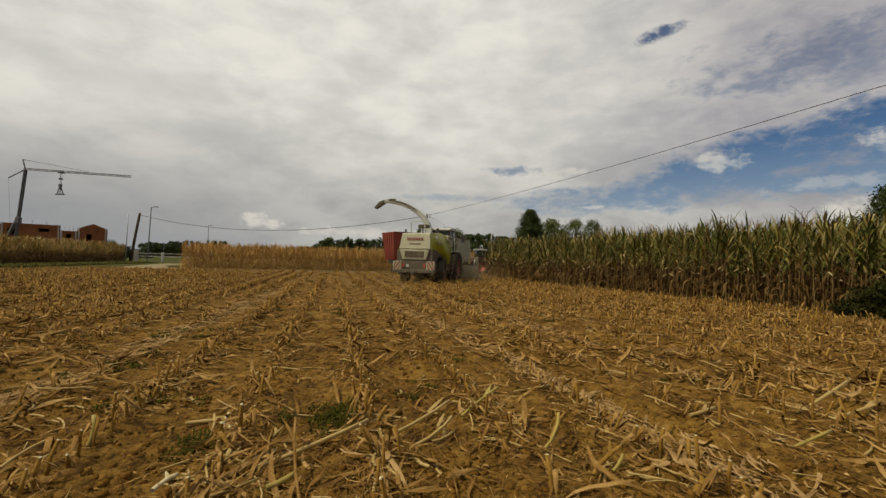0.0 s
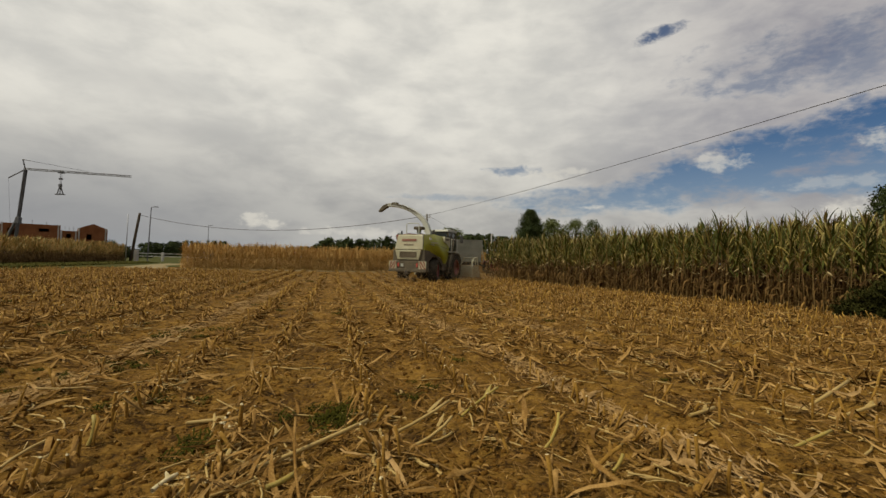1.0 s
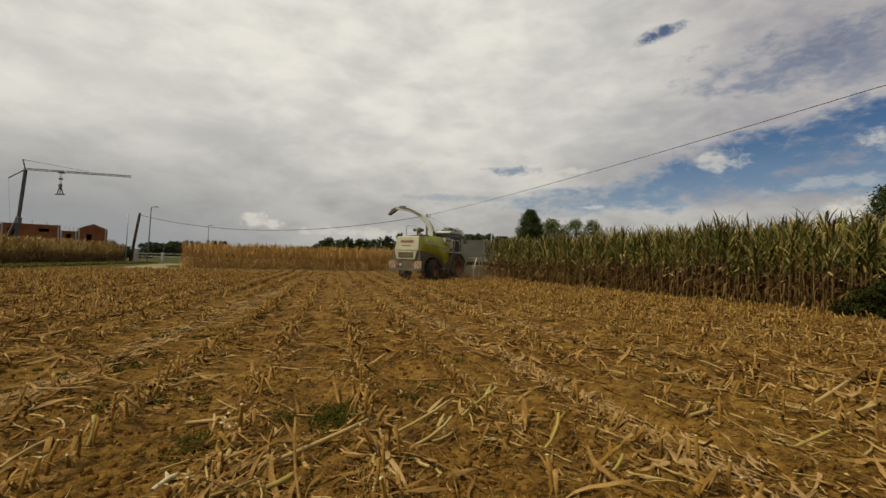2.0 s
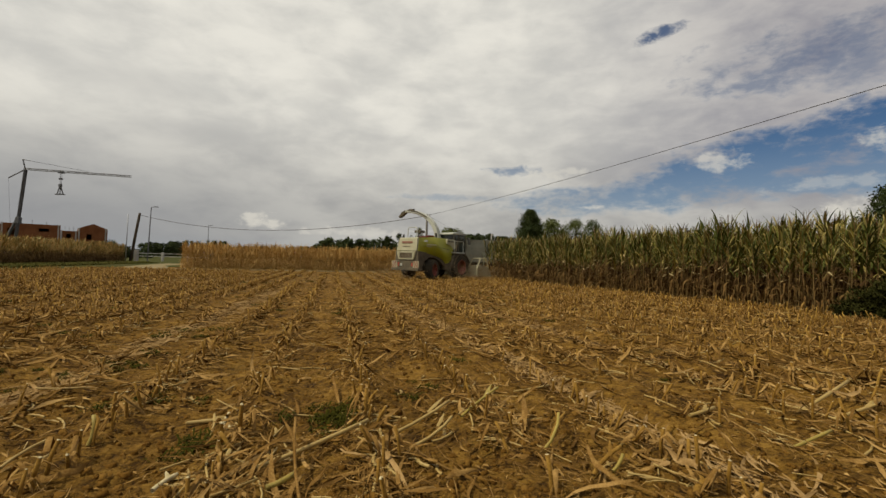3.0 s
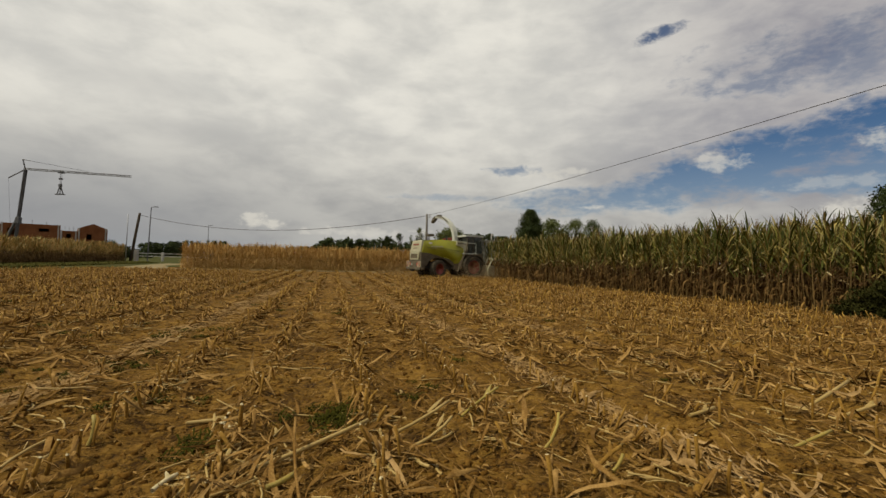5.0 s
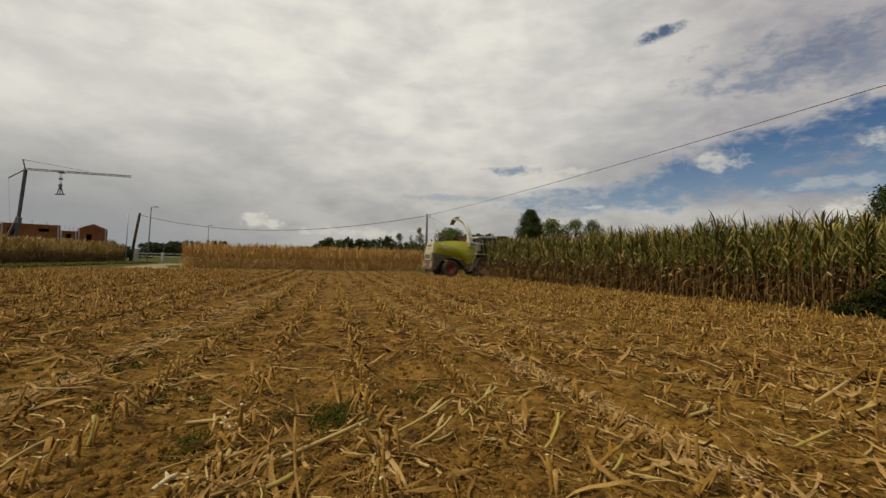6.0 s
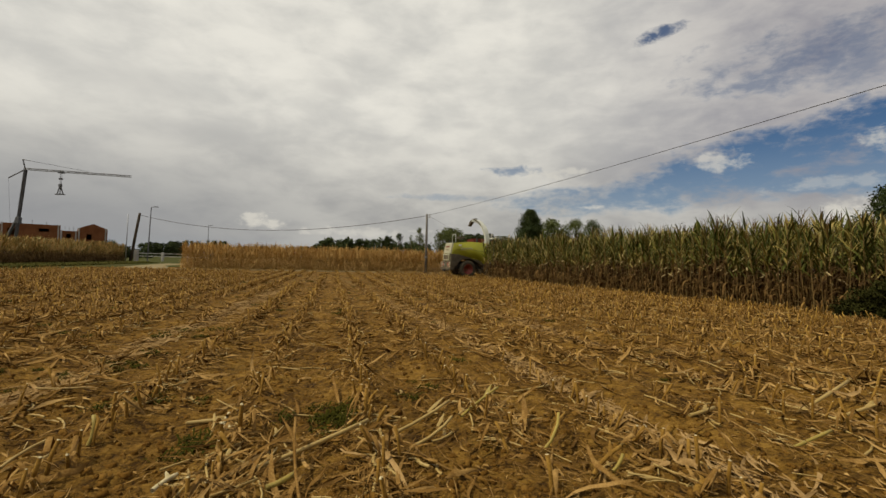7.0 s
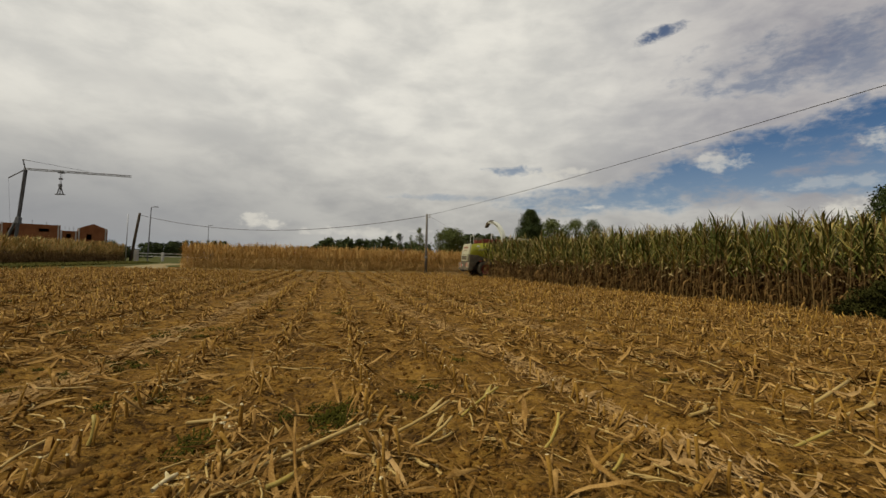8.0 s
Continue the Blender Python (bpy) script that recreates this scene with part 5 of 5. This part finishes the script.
pole("utility_pole", "slim grey utility pole at the field's edge", -1.63, 43.3, 5.85, 0.14, 0.10, M["old_concrete"], (-0.02, 0))
pole("leaning_pole", "dark leaning wooden utility pole", -42.3, 60.0, 6.7, 0.20, 0.15, M["wood"], (1.05, 0), False)
pole("utility_pole", "wooden utility pole beside the maize", 16.2, 2.2, 7.0, 0.13, 0.09, M["wood"])
pole("utility_pole", "distant utility pole beyond the maize", 10.0, 92.0, 7.2, 0.13, 0.09, M["concrete"])
wire("overhead_wire", (-41.2, 60.0, 6.45), (-1.57, 43.3, 5.70), 1.75, 0.030, "thick black overhead cable sagging between poles")
wire("overhead_wire", (-1.47, 43.3, 5.75), (16.2, 2.2, 6.95), 0.33, 0.012, "thin black overhead cable climbing over the maize")
wire("overhead_wire", (-1.47, 43.3, 5.70), (10.0, 92.0, 7.1), 1.1, 0.010, "thin black overhead cable running into the distance")
for bx, by, bl in ((-41.9, 60.6, "concrete pole stay beside a leaning pole"),):
    bm = bmesh.new()
    box(bm, -0.22, 0.22, -0.22, 0.22, 0, 1.7, 0.04)
    solid("concrete_post", bm, M["concrete"], bl, "post", m=pose(bx, by, 0))


def street_lamp(x, y, h, label, lean=0.0):
    t = thing("street_lamp", label, "lamp", pose(x, y, 0))
    bm = bmesh.new()
    tube(bm, [(0, 0, 0), (lean * 0.5, 0, h * 0.5), (lean, 0, h)], [0.085, 0.07, 0.05], 8)
    part("post", bm, M["dark_steel"], t)
    bm = bmesh.new()
    rod(bm, (lean, 0, h - 0.03), (lean + 0.45, 0, h), 0.04, 6)
    box(bm, lean + 0.4, lean + 0.95, -0.14, 0.14, h - 0.05, h + 0.06, 0.03)
    part("lamp_head", bm, M["dark_steel"], t)


street_lamp(-41.3, 62.0, 7.8, "tall thin steel street lamp", 0.25)
street_lamp(-58.4, 110.0, 8.6, "distant thin steel street lamp")
pole("utility_pole", "distant slim pale steel pole", -47.2, 66.0, 7.0, 0.07, 0.05, M["steel"], (0.1, 0), False)


def fence():
    t = thing("fence", "low white fence of posts and rails", "fence")
    xs = [-51.0 + i * 4.2 for i in range(4)]
    for x in xs:
        bm = bmesh.new()
        box(bm, x - 0.14, x + 0.14, 73.9, 74.2, 0, 1.5, 0.03)
        part("post", bm, M["white_paint"], t)
    for z in (0.75, 1.22):
        bm = bmesh.new()
        box(bm, xs[0], xs[-1], 74.0, 74.08, z, z + 0.10, 0.01)
        part("rail", bm, M["white_paint"], t)


fence()


def crane():
    t = thing("tower_crane", "grey self-erecting building crane with a hanging load hook", "crane", pose(-77.5, 80, 0))
    # lattice mast, slightly aslant
    def lattice(a, b, w, bays, r):
        a, b = Vector(a), Vector(b)
        d = (b - a).normalized()
        s = d.cross(Vector((0, 1, 0))).normalized()
        u = Vector((0, 1, 0))
        bm = bmesh.new()
        corner = [s * w * i + u * w * j for i, j in ((-1, -1), (1, -1), (1, 1), (-1, 1))]
        for c in corner:
            rod(bm, a + c, b + c, r, 5)
        for k in range(bays):
            p, q = a.lerp(b, k / bays), a.lerp(b, (k + 1) / bays)
            for i in range(4):
                c0, c1 = corner[i], corner[(i + 1) % 4]
                rod(bm, p + (c0 if k % 2 else c1), q + (c1 if k % 2 else c0), r * 0.6, 4)
        return bm
    part("mast", lattice((0, 0, 0.6), (1.45, 0, 15.9), 0.13, 34, 0.10), M["dark_steel"], t)
    part("jib", lattice((1.2, 0, 16.0), (20.6, 0, 15.1), 0.14, 26, 0.05), M["dark_steel"], t)
    bm = bmesh.new()
    rod(bm, (1.4, 0, 15.9), (0.85, 0, 17.7), 0.10, 6)
    rod(bm, (1.4, 0, 15.9), (-1.6, 0, 14.3), 0.10, 6)
    rod(bm, (0.85, 0, 17.7), (2.3, 0, 17.45), 0.06, 6)
    part("apex_struts", bm, M["dark_steel"], t)
    bm = bmesh.new()
    rod(bm, (0.85, 0, 17.7), (13.0, 0, 15.75), 0.035, 4)
    rod(bm, (-1.6, 0, 14.3), (-0.6, 0, 3.0), 0.012, 4)
    part("stay_cables", bm, M["cable"], t)
    bm = bmesh.new()
    box(bm, 7.5, 8.4, -0.3, 0.3, 15.35, 15.7, 0.05)
    trolley = part("trolley", bm, M["dark_steel"], t)
    bm = bmesh.new()
    for x in (7.8, 8.05):
        rod(bm, (x, 0, 15.4), (x, 0, 13.2), 0.03, 4)
    box(bm, 7.6, 8.2, -0.15, 0.15, 14.2, 14.5, 0.04)
    part("hoist_ropes", bm, M["cable"], trolley)
    bm = bmesh.new()
    for s in (-1, 1):
        rod(bm, (7.9, 0, 13.3), (7.9 + s * 0.55, 0, 11.6), 0.09, 5)
        rod(bm, (7.9, 0, 12.8), (7.9 + s * 0.3, 0.3, 11.6), 0.07, 5)
    box(bm, 7.2, 8.6, -0.3, 0.3, 11.45, 11.62, 0.03)
    box(bm, 7.65, 8.1, -0.2, 0.2, 12.9, 13.4, 0.05)
    part("sling_load", bm, M["dark_steel"], trolley)
    bm = bmesh.new()
    box(bm, -1.8, 1.6, -1.5, 1.5, 0, 0.6, 0.05)
    box(bm, -1.7, -0.5, -1.0, 1.0, 0.6, 3.4, 0.1)
    rod(bm, (-1.5, 0, 3.2), (0.6, 0, 7.4), 0.22, 6)
    box(bm, 0.25, 0.95, -0.35, 0.35, 6.0, 7.2, 0.1)
    part("base_ballast", bm, M["dark_steel"], t)


crane()


def brick_house(name, label, s0, s1, h, openings, gable=0.0):
    """Walls of brick with real openings in the front, piers and a bare top; s0 and s1 run along the street."""
    a = radians(41)
    t = thing(name, label, "house", pose(-98 + s0 * math.cos(a), 98 + s0 * math.sin(a), 0, 0, 0, 41))
    w, d, th = s1 - s0, 7.0, 0.4
    cuts = sorted(openings)
    bm = bmesh.new()
    left = 0.0
    for a, b, z0, z1 in cuts:
        box(bm, left, a, 0, th, 0, h)
        box(bm, a, b, 0, th, 0, z0)
        box(bm, a, b, 0, th, z1, h)
        left = b
    box(bm, left, w, 0, th, 0, h)
    if gable:
        prism(bm, [(0, h), (w, h), (w / 2, h + gable)], 0, th, axis="y")
    part("front_wall", bm, M["brick"], t)
    for nm, args in (("side_wall", (0, th, th, d)), ("side_wall", (w - th, w, th, d)), ("back_wall", (th, w - th, d - th, d))):
        bm = bmesh.new()
        box(bm, args[0], args[1], args[2], args[3], 0, h)
        part(nm, bm, M["brick"], t)
    bm = bmesh.new()
    box(bm, th, w - th, th, d - th, h - 0.5, h - 0.25)
    part("roof_slab", bm, M["concrete"], t)
    for x in (0.0, w - 0.5):
        bm = bmesh.new()
        box(bm, x - 0.02, x + 0.28, -0.10, -0.003, 0, h + 0.1, 0.02)
        part("corner_pier", bm, M["concrete"], t, "pale concrete pier")
    for a, b, z0, z1 in cuts:
        bm = bmesh.new()
        box(bm, a - 0.15, b + 0.15, -0.10, 0.3, z1 - 0.15, z1 + 0.12, 0.01)
        part("lintel", bm, M["brick"], t)
    for i in range(3):
        bm = bmesh.new()
        rod(bm, (w * (0.25 + 0.25 * i), 1.0, h - 0.3), (w * (0.25 + 0.25 * i), 1.0, h + U(0.4, 1.1)), 0.05, 5)
        part("rebar", bm, M["steel"], t)


brick_house("brick_building", "unfinished flat-topped red brick building", 0.0, 10.0, 7.3, [(1.0, 2.6, 4.6, 6.3), (6.2, 8.0, 5.6, 6.5)])
brick_house("brick_building", "low part of an unfinished red brick building", 10.05, 13.2, 6.1, [(1.0, 1.9, 4.4, 5.6)])
brick_house("brick_building", "unfinished red brick house with a low gable", 13.25, 18.9, 6.9, [(1.6, 2.6, 4.2, 5.7)], 1.2)
brick_house("brick_building", "red brick shed with a dark opening", -7.5, -0.05, 7.0, [(3.4, 6.6, 3.4, 6.3)])


def leaf_cards(n, seed, size):
    """A clump of small leaf sprays."""
    r, s = random.Random(seed), Shape()
    for i in range(n):
        q = Vector((r.gauss(0, 1), r.gauss(0, 1), r.gauss(0, 0.9)))
        q = q.normalized() * (r.random() ** 0.5)
        d = Vector((r.gauss(0, 1), r.gauss(0, 1), r.gauss(0, 0.6))).normalized()
        e = d.orthogonal().normalized()
        k = size * r.uniform(0.6, 1.3)
        s.ribbon([q, q + d * k * 0.5 + Vector((0, 0, k * 0.1)), q + d * k], [k * 0.25, k * 0.6, k * 0.1], e, 0)
    return s.done()


CLUMPS = [leaf_cards(110, 1100 + i, 0.22) for i in range(5)]
WOOD_CLUMPS = [leaf_cards(30, 1180 + i, 0.62) for i in range(5)]
FAR_CLUMPS = [leaf_cards(22, 1150 + i, 0.75) for i in range(5)]


def crown_into(heap, x, y, h, w, seed, shape="round", n=90, base=0.2, clumps=CLUMPS):
    r = random.Random(seed)
    for i in range(n):
        t = r.random()
        z = h * (base + (1 - base) * t)
        if shape == "cone":
            rad = w * 0.5 * (1 - t) ** 0.75 * (0.75 + 0.5 * r.random()) + 0.15
        elif shape == "dome":
            rad = w * 0.5 * (1 - t) ** 0.62 * (0.6 + 0.6 * r.random()) + 0.05
        elif shape == "poplar":
            rad = w * 0.5 * math.sin(math.pi * min(0.97, 0.18 + 0.8 * t)) * (0.8 + 0.4 * r.random())
        else:
            rad = w * 0.5 * math.sqrt(max(0.05, 1 - (2 * t - 0.92) ** 2)) * (0.85 + 0.3 * r.random())
        a, q = r.uniform(0, 6.28), r.random() ** 0.5
        k = (w * r.uniform(0.11, 0.20) + 0.14) * (0.5 if shape == "dome" else 1.0)
        heap.add(clumps[r.randrange(5)], Matrix.Translation((x + rad * q * math.cos(a), y + rad * q * math.sin(a), min(z, h - k * 0.6))) @ Matrix.Rotation(r.uniform(0, 6.28), 4, "Z") @ Matrix.Diagonal((k, k, k, 1)))


def tree(x, y, h, w, label, shape="round", mat="leafage", n=90, base=0.2):
    t = thing("tree", label, "tree", pose(x, y, 0))
    seed = int(abs(x * 31 + y * 17))
    r = random.Random(seed)
    bm = bmesh.new()
    tube(bm, [(0, 0, -0.2), (r.uniform(-0.1, 0.1), 0, h * 0.3), (r.uniform(-0.2, 0.2), 0, h * 0.6), (0, 0, h * 0.92)], [0.035 * h * 0.7, 0.028 * h * 0.7, 0.016 * h * 0.7, 0.01], 8)
    for i in range(7):
        z, a = h * r.uniform(0.25, 0.8), r.uniform(0, 6.28)
        ln = w * 0.4 * (1 - z / h * 0.6)
        tube(bm, [(0, 0, z), (ln * 0.5 * math.cos(a), ln * 0.5 * math.sin(a), z + ln * 0.35), (ln * math.cos(a), ln * math.sin(a), z + ln * 0.6)], [0.012 * h, 0.008 * h, 0.003 * h], 5)
    part("trunk", bm, M["bark"], t)
    heap = Heap()
    crown_into(heap, 0, 0, h, w, seed, shape, int(n * 0.62), base)
    crown = new("crown", heap.mesh("crown", [M[mat]]))
    crown.parent = t
    return t


for px, top, wide, dep, shape, mat, n, base, label in (
        (797, 407, 58, 95, "round", "leafage_light", 190, 0.08, "broad rounded tree beyond the maize"),
        (938, 373, 72, 72, "dome", "leafage", 800, 0.30, "dark dense conical tree"),
        (980, 392, 62, 76, "round", "leafage_light", 110, 0.2, "rounded green tree behind the maize"),
        (1018, 391, 52, 78, "round", "leafage_light", 90, 0.1, "slim green tree behind the maize"),
        (1048, 391, 46, 80, "round", "leafage", 90, 0.1, "slim dark tree behind the maize"),
        (684, 418, 16, 125, "poplar", "leafage", 80, 0.1, "slim dark tree at the edge of a wood"),
        (706, 413, 22, 120, "poplar", "leafage", 90, 0.1, "dark tree at the edge of a wood"),
        (727, 417, 11, 118, "poplar", "leafage_light", 60, 0.1, "slim poplar beyond the maize"),
        (742, 404, 20, 118, "poplar", "leafage_light", 100, 0.08, "tall ragged poplar beyond the maize"),
        (845, 414, 18, 112, "poplar", "leafage", 80, 0.1, "dark tree beyond the maize"),
        (864, 415, 16, 112, "poplar", "leafage", 80, 0.1, "dark tree beyond the maize"),
        (1592, 330, 100, 38, "round", "leafage", 240, 0.25, "dark tree rising over the maize"),
        (1533, 382, 40, 40, "round", "leafage", 110, 0.1, "low dark tree behind the maize"),
        (196, 425, 26, 100, "round", "leafage", 90, 0.1, "dark tree beside the brick house"),
        (368, 426, 14, 160, "round", "leafage", 60, 0.1, "small dark distant tree")):
    f = 784.0
    x = (px - 784) / f * dep
    horizon = 462 + 0.0262 * (px - 784)
    tree(x, dep, 1.3 + (horizon - top) / f * dep, wide / f * dep, label, shape, mat, n, base)


def far_woods(name, spans, label, clumps):
    heap = Heap()
    i = 0
    for px0, px1, top, dep, wide in spans:
        px = px0
        while px < px1:
            x = (px - 784) / 784.0 * dep
            hz = 462 + 0.0262 * (px - 784)
            h = 1.3 + (hz - top - rnd.uniform(-3, 2)) / 784.0 * dep
            crown_into(heap, x, dep + U(-4, 4), h, wide / 784 * dep * U(0.8, 1.3), 2000 + i, "round", 30, 0.0, clumps)
            px += wide * U(0.25, 0.45)
            i += 1
    tagged(new(name, heap.mesh(name, [M["leafage"]])), label, "wood", kind="stuff")


far_woods("far_wood", ((566, 700, 426, 130, 26), (566, 765, 433, 134, 24), (796, 900, 419, 125, 26), (900, 1080, 424, 125, 30)), "dark line of woodland beyond the maize", WOOD_CLUMPS)
far_woods("far_hedge", ((196, 250, 438, 110, 13), (250, 300, 432, 180, 14), (300, 400, 430, 190, 13), (380, 560, 439, 260, 13)), "distant hedge and small trees", FAR_CLUMPS)


# ---- what moves ----
def dust_cloud(name, label, n, spread, seed):
    """Fine flecks of chaff and earth hanging in the air."""
    r = random.Random(seed)
    fleck = Shape()
    fleck.ribbon([(-0.5, 0, 0), (0, 0, 0.1), (0.5, 0, 0)], [0.5, 0.8, 0.4], (0, 1, 0), 0)
    fleck = fleck.done()
    heap = Heap()
    for i in range(n):
        p = Vector((r.gauss(0, spread[0]), r.gauss(0, spread[1]), abs(r.gauss(0, spread[2])) + 0.03))
        k = r.uniform(0.010, 0.036)
        heap.add(fleck, Matrix.Translation(p) @ Euler((r.uniform(0, 6), r.uniform(0, 6), r.uniform(0, 6))).to_matrix().to_4x4() @ Matrix.Diagonal((k, k, k, 1)))
    return tagged(new(name, heap.mesh(name, [M["dust"]])), label, "dust", kind="stuff")


side_dust = dust_cloud("dust", "brown dust and chaff thrown up beside the header", 11000, (0.85, 1.3, 0.60), 41)
tail_dust = dust_cloud("dust", "thin brown dust trailing behind the harvester", 3000, (1.1, 1.3, 0.5), 42)


def sway(ob, stand, along):
    """A gust bends the maize over towards the open field, with short swings on top."""
    rows = []
    for i in range(9):
        t = float(i)
        lean = 3.4 * min(1.0, max(0.0, (t - 3.0) / 3.5)) + 0.8 * math.sin(1.9 * t + 0.35 * along) + 0.4 * math.sin(3.1 * t + 1.1 * along)
        rows.append((t, Matrix.Translation(stand.translation) @ Matrix.Rotation(radians(-lean), 4, ROW) @ Matrix.Translation(-stand.translation) @ stand))
    walk(ob, rows)


def motions():
    """The harvester swings right into the next cut; the tractor rigs draw away ahead of it; the maize bends in the wind."""
    for ob, stand, along in SWAYING:
        sway(ob, stand, along)
    f = 784.0
    # seconds, bearing of the right rear wheel, its distance, heading
    seen = ((0.0, 781, 28.3, 17), (0.5, 775.5, 29.0, 19.5), (1.0, 770.5, 29.8, 22.5), (1.5, 768, 30.6, 26.5), (2.0, 766.5, 31.3, 30.5),
            (2.5, 766, 32.0, 34.5), (3.0, 766, 32.7, 38.5), (3.5, 766, 33.5, 44), (4.0, 766, 34.3, 50), (4.5, 768.5, 35.2, 56),
            (5.0, 776, 36.0, 61), (5.5, 785.5, 36.7, 65.5), (6.0, 797, 37.3, 69), (6.5, 812, 37.8, 71), (7.0, 828, 38.3, 72),
            (7.5, 844, 38.8, 72.5), (8.0, 859.5, 39.3, 73))
    rows = []
    for t, px, y, yaw in seen:
        a = radians(yaw)
        y *= 0.92 + 0.006 * t
        rows.append((t, (px - 784) / f * y - 1.12 * math.cos(a) + 0.18 * math.sin(a), y + 1.12 * math.sin(a) + 0.18 * math.cos(a), yaw))
    trips = [(harvester, rows)]
    grey = [(t, -2.6 + 1.27 * t + 0.16 * max(0.0, t - 4.5) ** 2, 45.1 + 0.12 * t, 83) for t in [0.5 * i for i in range(17)]]
    trips.append((grey_trailer, grey))
    c, s = math.cos(radians(83)), math.sin(radians(83))
    trips.append((tractor, [(t, x + 6.5 * s, y + 6.5 * c, w) for t, x, y, w in grey]))
    red = ((0.0, 686, 37.2, 60), (0.5, 697, 38.4, 61), (1.0, 711, 39.5, 62), (2.0, 731, 40.8, 63), (3.0, 748, 41.6, 66), (4.5, 775, 43.6, 70), (5.8, 815, 44.8, 76), (7.0, 832, 45.4, 80), (8.0, 843, 45.8, 80))
    trips.append((red_trailer, [(t, (px - 784) / f * y, y, yaw) for t, px, y, yaw in red]))
    for ob, ahead, aside in ((side_dust, 3.6, 1.9), (tail_dust, -2.3, -0.3)):
        trips.append((ob, [(t, x + ahead * math.sin(radians(w)) + aside * math.cos(radians(w)), y + ahead * math.cos(radians(w)) - aside * math.sin(radians(w)), w) for t, x, y, w in rows]))
    for ob, way in trips:
        walk(ob, [(t, pose(x, y, -0.04, 0, 0, -yaw)) for t, x, y, yaw in way])
        ts = [w[0] for w in way]
        xs, ys = [w[1] for w in way], [w[2] for w in way]
        run = [0.0]
        for i in range(1, len(way)):
            run.append(run[-1] + math.hypot(xs[i] - xs[i - 1], ys[i] - ys[i - 1]))
        for hub, wx, wy, r, steer in WHEELS:
            if hub.parent is not ob:
                continue
            roll = []
            for i in range(33):
                t = i * 0.25
                d = float(np.interp(t, ts, run))
                turn = -14.0 * steer * (1 if t < 5 else max(0.0, 1 - (t - 5) / 1.5))
                roll.append((t, Matrix.Translation((wx, wy, r)) @ Matrix.Rotation(radians(-turn), 4, "Z") @ Matrix.Rotation(-d / r, 4, "X")))
            walk(hub, roll)


motions()
